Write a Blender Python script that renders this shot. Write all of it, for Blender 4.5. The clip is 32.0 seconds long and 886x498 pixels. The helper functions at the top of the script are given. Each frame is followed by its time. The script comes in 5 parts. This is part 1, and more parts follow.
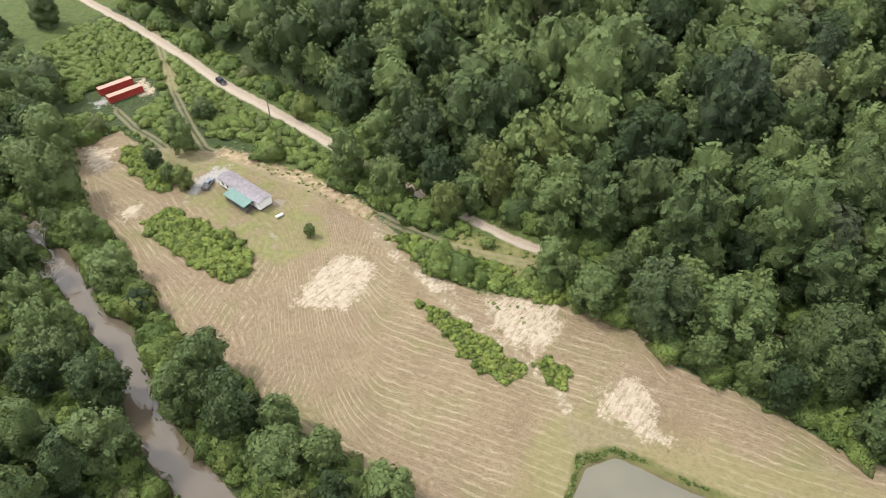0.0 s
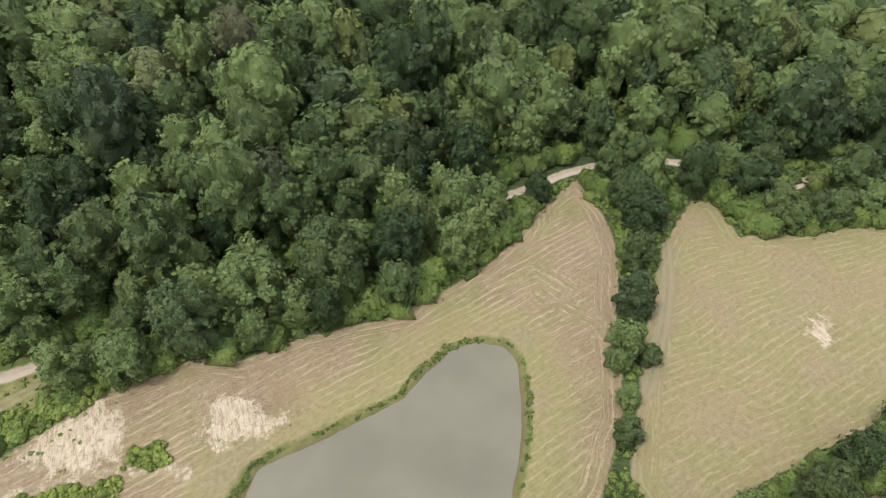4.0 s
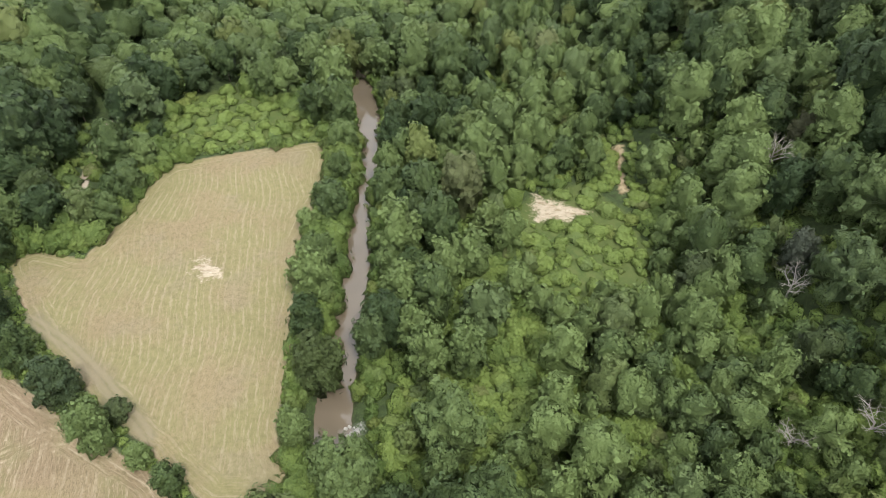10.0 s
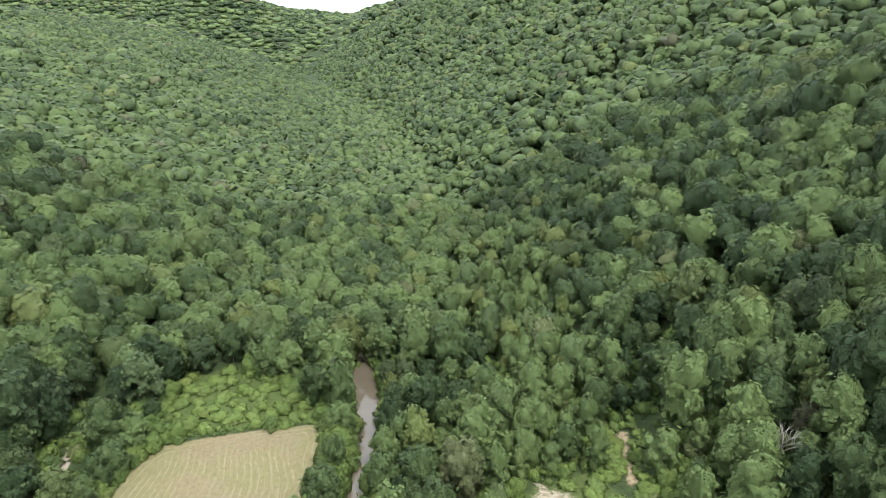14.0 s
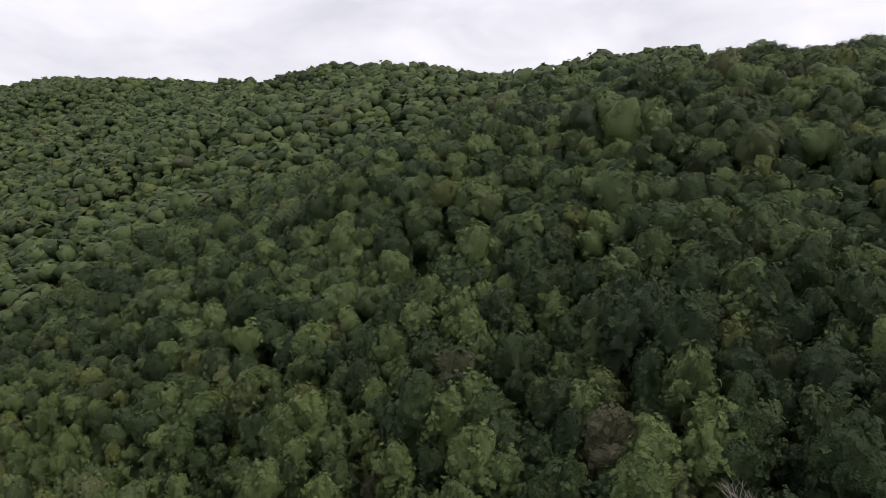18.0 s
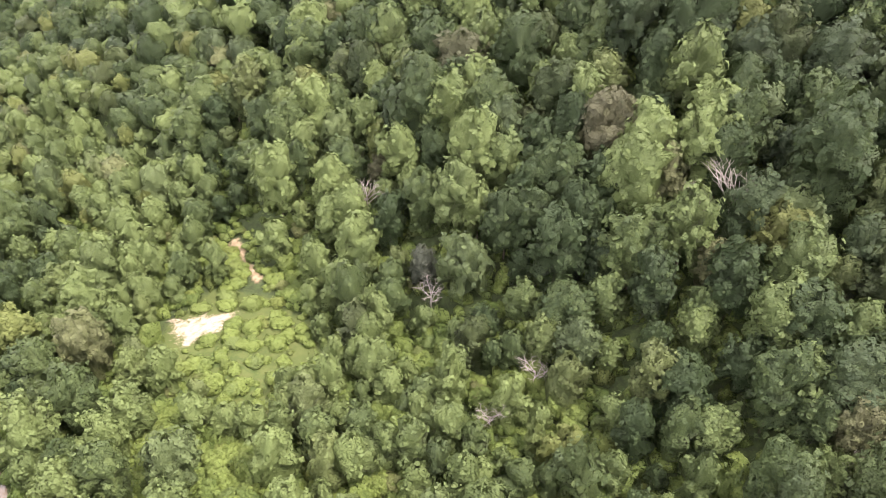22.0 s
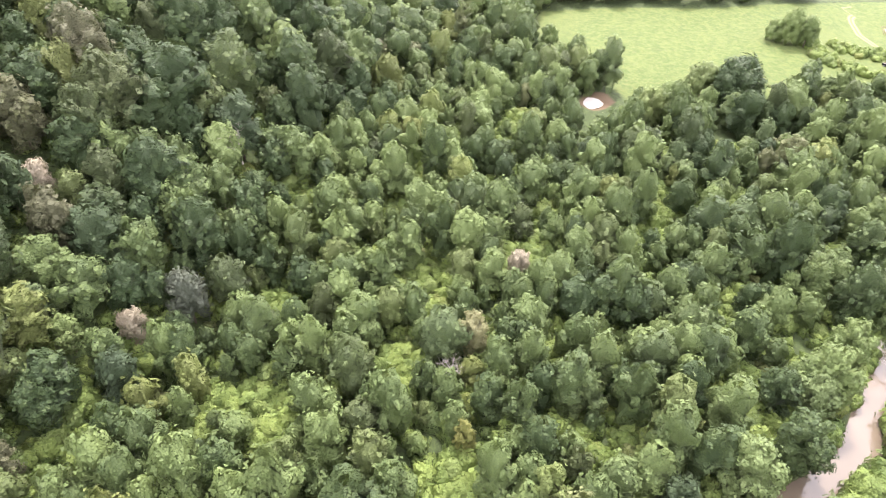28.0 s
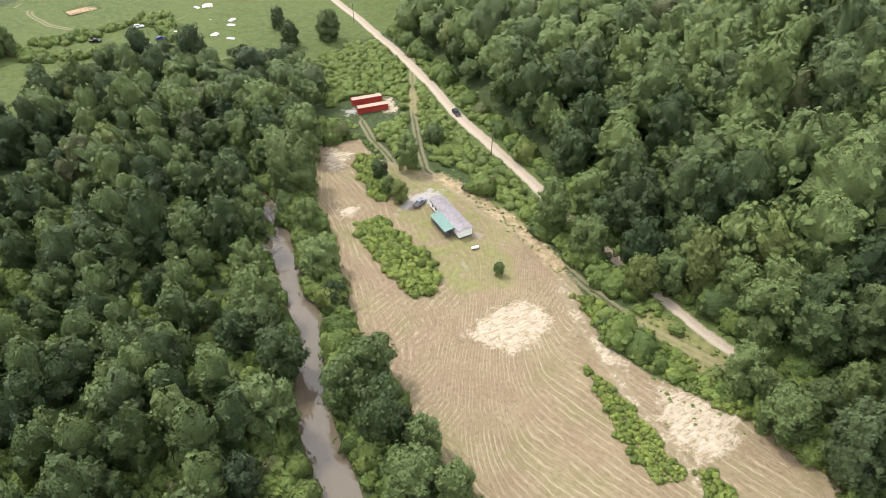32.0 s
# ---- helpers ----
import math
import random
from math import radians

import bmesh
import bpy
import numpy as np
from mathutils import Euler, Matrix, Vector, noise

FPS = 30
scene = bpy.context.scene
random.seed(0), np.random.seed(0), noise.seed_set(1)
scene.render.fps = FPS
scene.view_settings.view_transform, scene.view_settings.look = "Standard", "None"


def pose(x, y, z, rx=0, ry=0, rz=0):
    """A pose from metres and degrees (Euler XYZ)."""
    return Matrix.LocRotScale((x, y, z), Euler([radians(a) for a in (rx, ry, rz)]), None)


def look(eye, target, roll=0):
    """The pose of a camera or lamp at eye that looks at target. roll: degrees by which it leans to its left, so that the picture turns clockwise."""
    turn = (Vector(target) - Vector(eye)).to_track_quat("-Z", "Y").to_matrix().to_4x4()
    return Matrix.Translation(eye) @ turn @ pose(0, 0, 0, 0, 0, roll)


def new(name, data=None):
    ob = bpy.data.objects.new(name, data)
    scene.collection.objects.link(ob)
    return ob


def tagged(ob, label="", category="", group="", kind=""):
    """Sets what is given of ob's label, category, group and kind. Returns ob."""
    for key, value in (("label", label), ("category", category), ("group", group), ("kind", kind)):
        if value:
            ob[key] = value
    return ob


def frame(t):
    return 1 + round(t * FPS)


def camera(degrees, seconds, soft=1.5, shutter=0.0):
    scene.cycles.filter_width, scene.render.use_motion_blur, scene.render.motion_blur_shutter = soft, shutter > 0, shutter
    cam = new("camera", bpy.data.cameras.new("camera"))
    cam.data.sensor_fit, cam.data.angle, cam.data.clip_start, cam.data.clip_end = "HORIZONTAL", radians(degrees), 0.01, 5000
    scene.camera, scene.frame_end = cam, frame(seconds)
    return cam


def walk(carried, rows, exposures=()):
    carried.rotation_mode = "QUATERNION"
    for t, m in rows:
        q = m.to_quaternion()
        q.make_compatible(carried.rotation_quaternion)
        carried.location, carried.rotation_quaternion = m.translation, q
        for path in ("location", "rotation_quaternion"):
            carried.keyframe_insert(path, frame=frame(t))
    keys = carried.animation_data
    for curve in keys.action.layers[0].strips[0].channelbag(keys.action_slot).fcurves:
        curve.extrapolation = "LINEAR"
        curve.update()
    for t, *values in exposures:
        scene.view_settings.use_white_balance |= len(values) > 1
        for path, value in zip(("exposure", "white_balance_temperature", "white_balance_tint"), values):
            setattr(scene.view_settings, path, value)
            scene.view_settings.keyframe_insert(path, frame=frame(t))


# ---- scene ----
FOV, EYE_Z = 68.6, 120.0
cam = camera(FOV, 32.0, soft=0.8, shutter=0.1)
PATH = [
    (0, -43.76, 0.02, -0.00), (0.5, -43.70, -0.05, -6.19), (1, -43.65, -0.02, -11.03), (1.5, -43.57, -0.09, -18.91), (2, -43.49, -0.14, -27.42),
    (2.5, -43.40, -0.16, -35.25), (3, -43.30, -0.22, -42.66), (3.5, -43.22, -0.22, -49.92), (4, -43.16, -0.19, -57.53), (4.5, -43.14, -0.15, -64.83),
    (6.5, -43.06, -0.10, -88.32), (7, -43.05, -0.08, -94.33), (7.5, -43.06, -0.05, -100.43), (8, -43.06, -0.03, -106.10), (8.5, -43.08, -0.01, -111.42),
    (9, -43.10, 0.05, -117.12), (9.5, -43.13, -0.00, -122.66), (10, -43.23, 0.04, -126.93), (10.5, -44.32, 0.06, -126.94), (11, -46.86, 0.05, -126.93),
    (11.5, -45.45, 0.09, -126.97), (12, -39.54, 0.03, -126.88), (12.5, -33.66, 0.02, -126.88), (13, -28.08, -0.03, -126.83), (13.5, -22.98, -0.08, -126.78),
    (15.5, -7.15, -0.18, -132.06), (16, -7.17, -0.29, -145.56), (16.5, -7.16, -0.23, -153.57), (17, -7.17, -0.23, -159.48), (17.5, -7.18, -0.20, -165.88),
    (18, -8.14, -0.14, -166.34), (18.5, -11.15, -0.07, -166.35), (19, -14.62, -0.02, -166.32), (19.5, -18.33, -0.05, -166.29), (20, -21.99, -0.07, -166.27),
    (20.5, -25.66, -0.11, -166.23), (21, -29.40, -0.08, -166.24), (21.5, -33.04, 0.01, -166.22), (22, -35.56, 0.04, -166.21), (22.5, -35.63, 0.01, -166.26),
    (23, -35.64, -0.25, -172.84), (23.5, -35.53, -0.39, -184.10), (24, -35.40, -0.47, -193.64), (24.5, -35.32, -0.57, -202.80), (26.5, -40.08, -0.91, -232.76),
    (27, -39.81, -0.84, -249.77), (27.5, -39.64, -0.71, -262.88), (28, -39.54, -0.58, -273.14), (28.5, -39.52, -0.47, -283.37), (29, -39.51, -0.41, -293.28),
    (29.5, -39.53, -0.32, -302.79), (30, -39.52, -0.26, -311.72), (30.5, -39.52, -0.25, -319.51), (31, -39.51, -0.22, -326.22), (31.5, -39.48, -0.18, -332.80),
    (32, -39.52, -0.09, -337.88),
]
EXPOSURES = [(0, 0.46, 6500, 9), (2, 0.29, 6500, 8), (9, 0.49, 6450, 8), (12, 0.69, 6200, 4), (13.5, 0.94, 6050, 4), (15.5, -1.27, 6400, 10), (17, -1.22, 6550, 13), (18, -0.82, 6550, 15), (19, 1.14, 6350, 26), (20, 1.59, 6600, 28), (21, 1.49, 6850, 26), (23, 1.53, 6900, 24), (24.5, 1.98, 6900, 22), (26.5, 2.20, 6700, 22), (28, 2.02, 6600, 21), (29, 1.39, 6750, 17), (30, 0.84, 6950, 13), (32, 0.61, 6500, 9)]
walk(cam, [(t, pose(0, 0, EYE_Z, 90 + p, r, y)) for t, p, r, y in PATH], EXPOSURES)

# ---- world and sun ----
SUN_AZ, SUN_EL = 282.0, 58.0          # degrees: clockwise from +y, above the horizon
world = bpy.data.worlds.new("overcast_sky")
scene.world = world
world.use_nodes = True
wn, wl = world.node_tree.nodes, world.node_tree.links
wn.clear()
w_out, w_bg = wn.new("ShaderNodeOutputWorld"), wn.new("ShaderNodeBackground")
w_sky, w_tc, w_map = wn.new("ShaderNodeTexSky"), wn.new("ShaderNodeTexCoord"), wn.new("ShaderNodeMapping")
w_noise, w_ramp, w_mix = wn.new("ShaderNodeTexNoise"), wn.new("ShaderNodeValToRGB"), wn.new("ShaderNodeMix")
w_sky.sky_type, w_sky.sun_disc = "NISHITA", False
w_sky.sun_elevation, w_sky.sun_rotation = radians(SUN_EL), radians(SUN_AZ)
w_map.inputs["Scale"].default_value = (2.2, 2.2, 6.0)
w_noise.inputs["Scale"].default_value, w_noise.inputs["Detail"].default_value = 2.2, 7.0
w_noise.inputs["Roughness"].default_value, w_noise.inputs["Distortion"].default_value = 0.52, 0.4
w_ramp.color_ramp.elements[0].position, w_ramp.color_ramp.elements[0].color = 0.32, (9.6, 9.75, 10.5, 1)
w_ramp.color_ramp.elements[1].position, w_ramp.color_ramp.elements[1].color = 0.66, (13.05, 13.05, 13.6, 1)
w_mix.data_type = "RGBA"
w_mix.inputs["Factor"].default_value = 0.86
wl.new(w_tc.outputs["Generated"], w_map.inputs["Vector"])
wl.new(w_map.outputs["Vector"], w_noise.inputs["Vector"])
wl.new(w_noise.outputs["Fac"], w_ramp.inputs["Fac"])
wl.new(w_sky.outputs["Color"], w_mix.inputs["A"])
wl.new(w_ramp.outputs["Color"], w_mix.inputs["B"])
wl.new(w_mix.outputs["Result"], w_bg.inputs["Color"])
w_bg.inputs["Strength"].default_value = 0.15
wl.new(w_bg.outputs["Background"], w_out.inputs["Surface"])

sun = new("sun", bpy.data.lights.new("sun", "SUN"))
sun.data.energy, sun.data.angle, sun.data.color = 3.0, radians(8), (1.0, 0.96, 0.88)
sun_way = Vector((math.sin(radians(SUN_AZ)) * math.cos(radians(SUN_EL)), math.cos(radians(SUN_AZ)) * math.cos(radians(SUN_EL)), math.sin(radians(SUN_EL))))
sun.matrix_world = look(sun_way * 500, (0, 0, 0))

# ---- plan of the valley: metres, camera over the origin ----
AX, AY = 0.731, -0.682                # the valley's way, and across it towards the south-west
NX, NY = -0.682, -0.731


def smooth(a, b, x):
    k = np.clip((x - a) / (b - a), 0, 1)
    return k * k * (3 - 2 * k)


def table(x, *pairs):
    return np.interp(x, pairs[0::2], pairs[1::2])


UPPER_FIELD = [(-119, 172), (-106, 182), (-95, 172), (-83, 172), (-70, 170), (-53, 162), (-42, 156), (-31, 148), (-19, 138), (-12, 131), (-4, 116), (9, 110), (28, 106), (36, 101), (46, 95),
               (52, 86), (63, 80), (73, 73), (82, 65), (98, 59), (118, 54), (137, 54), (157, 51), (149, 42), (143, 35), (133, 28), (118, 22), (106, 17.5), (94, 12), (84, 7.5), (65, 5), (45, 12),
               (20, 38), (-4, 55), (-22, 64), (-30, 71), (-38, 77), (-48, 86), (-56, 90), (-66, 101), (-78, 115), (-87, 128), (-99, 138), (-107, 150)]
LOWER_FIELD = [(168, 18), (168, 11), (157, 2), (167, -12), (181, -26), (184, -32), (181, -43), (173, -64), (167, -76), (157, -72), (141, -61), (128, -48), (113, -40), (101, -32),
               (89, -23), (79, -16), (67, -13), (66, -6), (72, 2), (81, 5), (90, 7), (100, 10), (112, 13), (130, 17), (148, 19)]
POND = [(24, 46), (23, 54), (28, 64), (35, 66), (48, 59), (57, 54), (64, 51), (72, 51), (80, 49), (86, 45), (89, 39), (87, 34), (80, 29), (73, 25), (66, 22), (55, 19), (38, 26)]
CREEK = [(-152, 152), (-128, 142), (-103, 124), (-92, 111), (-86, 105), (-77, 97), (-70, 89), (-62, 73), (-50, 61), (-42, 54), (-15, 32), (20, 6), (55, -15),
         (75, -27), (88, -37), (100, -46), (115, -57), (132, -68), (152, -84), (172, -97), (194, -107), (206, -113)]
ROAD = [(-262, 372), (-205, 322), (-161, 287), (-128, 257), (-100, 231), (-80, 210), (-59, 192), (-45, 180), (-20, 157), (8, 135), (18, 127), (31, 120), (60, 103), (100, 84), (139, 64), (155, 56),
        (166, 49), (178, 37), (187, 14), (189, -6), (215, -21), (250, -42), (262, -48)]
PASTURE = [(-125, 300), (-150, 262), (-158, 240), (-154, 222), (-176, 222), (-206, 212), (-232, 190), (-246, 160), (-232, 112), (-226, 92), (-262, 80), (-306, 62), (-338, 70), (-343, 115), (-340, 160), (-346, 200), (-350, 330), (-300, 420), (-190, 350)]
GLADE = [(190, -34), (206, -38), (221, -50), (218, -68), (185, -78), (168, -78), (180, -50)]
SAND_GLADE = [(105, -101), (101, -128), (84, -128), (64, -120), (58, -104), (70, -88), (88, -92)]
SOUTH_GLADE = [(-50, -20), (-62, -45), (-52, -62), (-36, -52), (-38, -28)]
WEST_GLADE = [(-249, 150), (-237, 158), (-217, 141), (-228, 132)]
POND_GAP = [(-238, 66), (-226, 64), (-202, 58), (-200, 68), (-226, 84), (-238, 85)]
YARD = [(-88, 170), (-64, 168), (-38, 150), (-30, 128), (-44, 118), (-56, 128), (-70, 140), (-80, 152)]
PATCHES = [[(-29, 122), (-22, 123), (-17, 118), (-19, 110), (-25, 103), (-31, 105), (-37, 106), (-34, 115)],
           [(34, 81), (43, 85), (46, 80), (44, 72), (49, 66), (40, 70), (33, 76)],
           [(9, 108), (19, 107), (28, 104), (27, 97), (21, 90), (13, 97)],
           [(-115, 172), (-106, 173), (-101, 162), (-105, 158), (-112, 165)],
           [(-92, 139), (-89, 145), (-85, 140), (-89, 136)]]
PATCHES += [[(140, -22), (137, -25), (127, -27), (128, -20), (135, -19)],
           [(-8, 117), (0, 114), (4, 108), (-3, 110)],
           [(105, -112), (97, -103), (92, -107), (87, -119), (92, -120), (100, -115)],
           [(-112, 216), (-106, 212), (-103, 206), (-106, 203), (-110, 208), (-114, 213)]]
STOCK_POND = [(-241, 74), (-237, 71), (-232, 70), (-230, 73), (-232, 77), (-236, 80), (-240, 79)]
GRAVEL = [[(-75, 160), (-66, 163), (-62, 158), (-67, 153), (-72, 148), (-75, 145), (-76, 150)], [(64, -30), (66, -26), (71, -27), (74, -30), (69, -31)], [(-124, 199), (-118, 205), (-115, 199), (-119, 195)]]
BANK = [(-70, 170), (-53, 162), (-42, 156), (-31, 148), (-21, 139)]
TRACKS = [[(-122, 262), (-113, 243), (-96, 206), (-82, 181), (-76, 172), (-64, 165), (-50, 157), (-30, 147), (-21, 141), (-13, 135), (-4, 129), (3, 125), (12, 121), (22, 118)], [(-112, 194), (-103, 184), (-94, 177), (-84, 168), (-76, 164)],
          [(105, -149), (97, -141), (90, -135), (89, -118)], [(-330, 232), (-300, 222), (-276, 224), (-262, 240)], [(-21, 138), (-14, 125), (-7, 116), (1, 106), (7, 99), (15, 92), (21, 86), (25, 81), (26, 76)], [(142, 18), (129, 13), (115, 9.5), (105, 8), (94, 6)]]


def along(px, py, pts, closed=True):
    """The distance to a line through pts; inside a closed one it is above zero, outside below."""
    best, inside = np.full(px.shape, 1e9), np.zeros(px.shape, bool)
    for i in range(len(pts) if closed else len(pts) - 1):
        (ax, ay), (bx, by) = pts[i], pts[(i + 1) % len(pts)]
        k = np.clip(((px - ax) * (bx - ax) + (py - ay) * (by - ay)) / ((bx - ax) ** 2 + (by - ay) ** 2), 0, 1)
        best = np.minimum(best, np.hypot(px - ax - k * (bx - ax), py - ay - k * (by - ay)))
        if closed and ay != by:
            inside ^= ((ay > py) != (by > py)) & (px < ax + (py - ay) * (bx - ax) / (by - ay))
    return np.where(inside, best, -best) if closed else best


def beside(px, py, pts):
    """The distance to an open line, below zero on its right."""
    best, out = np.full(px.shape, 1e9), np.full(px.shape, 50.0)
    for (ax, ay), (bx, by) in zip(pts, pts[1:]):
        k = np.clip(((px - ax) * (bx - ax) + (py - ay) * (by - ay)) / ((bx - ax) ** 2 + (by - ay) ** 2), 0, 1)
        d = np.hypot(px - ax - k * (bx - ax), py - ay - k * (by - ay))
        out = np.where(d < best, d * np.sign((bx - ax) * (py - ay) - (by - ay) * (px - ax)), out)
        best = np.minimum(d, best)
    return out


def ripple(x, y, size, seed):
    """Smooth rolling relief between about -1 and 1, from a few crossing waves."""
    rnd, out = np.random.RandomState(seed), 0
    for i in range(5):
        a, f, p = rnd.uniform(0, 2 * np.pi), rnd.uniform(0.6, 1.7) / size, rnd.uniform(0, 6.28)
        out = out + np.sin((x * np.cos(a) + y * np.sin(a)) * 2 * np.pi * f + p)
    return out / 3.2


def valley(x, y):
    u, v = x * AX + y * AY, x * NX + y * NY
    return u, v + 0.33 * 45 * np.logaddexp(0, (u - 200) / 45)


def north_toe(u):
    return table(u, -900, -118, -150, -112, -60, -119, 0, -130, 60, -149, 85, -158, 115, -154, 141, -134, 171, -139, 230, -132, 320, -120, 700, -110)


def south_toe(u):
    return table(u, -900, 330, -330, 240, -200, 165, -100, 125, 0, 95, 60, 76, 120, 58, 180, 42, 260, 36, 400, 45, 900, 45, 1500, -35, 2100, -130)


def hills(x, y):
    u, w = valley(x, y)
    s = w - south_toe(u)
    width = table(u, -300, 330, 250, 350, 600, 420, 1000, 500, 1600, 470)
    top = np.interp(u, RIDGE_AT, RIDGE)
    k = np.clip(s / width, 0, 1)
    z = top * (1 - (1 - k) ** 1.45) - 0.06 * np.clip(s - width, 0, 600)
    z = z + smooth(20, 140, s) * (9 * ripple(u, w, 210, 3) + 4 * ripple(u, w, 75, 4))
    n = north_toe(u) - w
    cap = table(u, 0, 160, 200, 120, 450, 96, 900, 110, 1500, 180)
    zn = cap * (1 - np.exp(-0.46 * np.clip(n, 0, 2000) / cap)) + smooth(25, 120, n) * (7 * ripple(u, w, 130, 5) + 3 * ripple(u, w, 60, 6))
    far = smooth(1500, 2400, u + 0.12 * w) * (FAR * table(w, -450, 1, -300, 0.9, -120, 0.72, 300, 0.66) + 14 * ripple(u, w, 900, 8) + 8 * ripple(u, w, 330, 9))
    return np.maximum(np.maximum(z, zn), far) * (np.hypot(x, y) < 4400)


# height of the southern crest along the valley
RIDGE_AT = (-400, 0, 100, 150, 200, 250, 300, 350, 400, 450, 500, 550, 600, 650, 700, 750, 800, 850, 900, 950, 1000, 1100, 1200, 1300, 1400, 1500, 1600, 2000)
RIDGE = (150, 146, 146, 159, 159, 167, 174, 171, 173, 176, 179, 180, 196, 198, 200, 200, 193, 195, 195, 199, 206, 221, 237, 234, 242, 230, 223, 215)
FAR = 246


def bank_scrub(x, y):
    """Shrubs alone, with no trees, between the yard and the road."""
    u, w = valley(x, y)
    return np.maximum(np.minimum.reduce([u + 262, -130 - u, -85 - w, w + 112]), np.minimum.reduce([u + 88, -56 - u, -88 - w, w + 112]))


def terrain(x, y):
    x, y = np.atleast_1d(np.asarray(x, float)), np.atleast_1d(np.asarray(y, float))
    u, w = valley(x, y)
    z = hills(x, y)
    near = np.hypot(x, y) < 620
    zz, xs, ys, us, ws = z[near], x[near], y[near], u[near], w[near]
    zz = zz + 2.0 * smooth(-86, -102, ws) * smooth(-330, -250, us) * smooth(10, -30, us) * (zz < 60)
    zz = zz + 0.25 * ripple(xs, ys, 34, 11) + 0.10 * ripple(xs, ys, 9, 12)
    water = along(xs, ys, POND)
    zz = zz - 2.6 * smooth(-1.5, 5, water)
    brook = along(xs, ys, CREEK, False)
    zz = zz - 2.6 * smooth(5.6, 1.8, brook)
    zz = zz - 1.6 * smooth(-1.5, 2.5, along(xs, ys, STOCK_POND))
    z[near] = zz
    return z

# ---- materials ----
class Nodes:
    """A short way to write a node material."""

    def __init__(self, name):
        self.mat = bpy.data.materials.new(name)
        self.mat.use_nodes = True
        self.tree = self.mat.node_tree
        self.bsdf = self.tree.nodes["Principled BSDF"]
        self.out = self.tree.nodes["Material Output"]
        self.bsdf.inputs["Specular IOR Level"].default_value = 0.25

    def put(self, kind, **given):
        node = self.tree.nodes.new(kind)
        for key, value in given.items():
            slot = node.inputs.get(key.replace("_", " "))
            self.feed(slot, value)
        return node

    def feed(self, slot, value):
        if isinstance(value, bpy.types.NodeSocket):
            self.tree.links.new(value, slot)
        elif isinstance(value, (tuple, list)) and len(value) == 3 and slot.type == "RGBA":
            slot.default_value = (*value, 1)
        else:
            slot.default_value = value

    def place(self):
        return self.tree.nodes.new("ShaderNodeNewGeometry").outputs["Position"]

    def local(self):
        return self.tree.nodes.new("ShaderNodeTexCoord").outputs["Object"]

    def attr(self, name):
        node = self.tree.nodes.new("ShaderNodeAttribute")
        node.attribute_name = name
        return node.outputs["Fac"]

    def noise(self, where, scale, detail=4.0, rough=0.55):
        return self.put("ShaderNodeTexNoise", Vector=where, Scale=scale, Detail=detail, Roughness=rough).outputs["Fac"]

    def sum(self, a, b, how="ADD", c=None):
        node = self.tree.nodes.new("ShaderNodeMath")
        node.operation = how
        for slot, value in zip(node.inputs, (a, b, c)):
            if value is not None:
                self.feed(slot, value)
        return node.outputs[0]

    def step(self, x, a, b, lo=0.0, hi=1.0):
        node = self.tree.nodes.new("ShaderNodeMapRange")
        node.interpolation_type = "SMOOTHSTEP"
        for slot, value in zip(node.inputs, (x, a, b, lo, hi)):
            self.feed(slot, value)
        return node.outputs[0]

    def mix(self, k, a, b, how="MIX"):
        node = self.tree.nodes.new("ShaderNodeMix")
        node.data_type, node.blend_type = "RGBA", how
        self.feed(node.inputs["Factor"], k)
        self.feed(node.inputs["A"], a)
        self.feed(node.inputs["B"], b)
        return node.outputs["Result"]

    def end(self, colour, rough=0.8, bump=None, depth=0.1, metal=0.0):
        self.feed(self.bsdf.inputs["Base Color"], colour)
        self.feed(self.bsdf.inputs["Roughness"], rough)
        self.bsdf.inputs["Metallic"].default_value = metal
        if bump is not None:
            node = self.put("ShaderNodeBump", Height=bump, Strength=1.0, Distance=depth)
            self.feed(self.bsdf.inputs["Normal"], node.outputs["Normal"])
        return self.mat


def plain(name, colour, rough=0.7, metal=0.0, grain=6.0, spread=0.25):
    """A surface of one colour, with grain and wear at two scales."""
    n = Nodes(name)
    at = n.local()
    fine, broad = n.noise(at, grain), n.noise(at, grain * 0.13, 3)
    k = n.sum(n.sum(fine, broad), 0.5, "MULTIPLY")
    dark, light = tuple(0.85 * c * (1 - spread) for c in colour), tuple(min(1, 0.85 * c * (1 + spread)) for c in colour)
    return n.end(n.mix(n.step(k, 0.3, 0.7), dark, light), n.step(broad, 0.2, 0.8, rough - 0.08, rough + 0.08), fine, 0.01, metal)


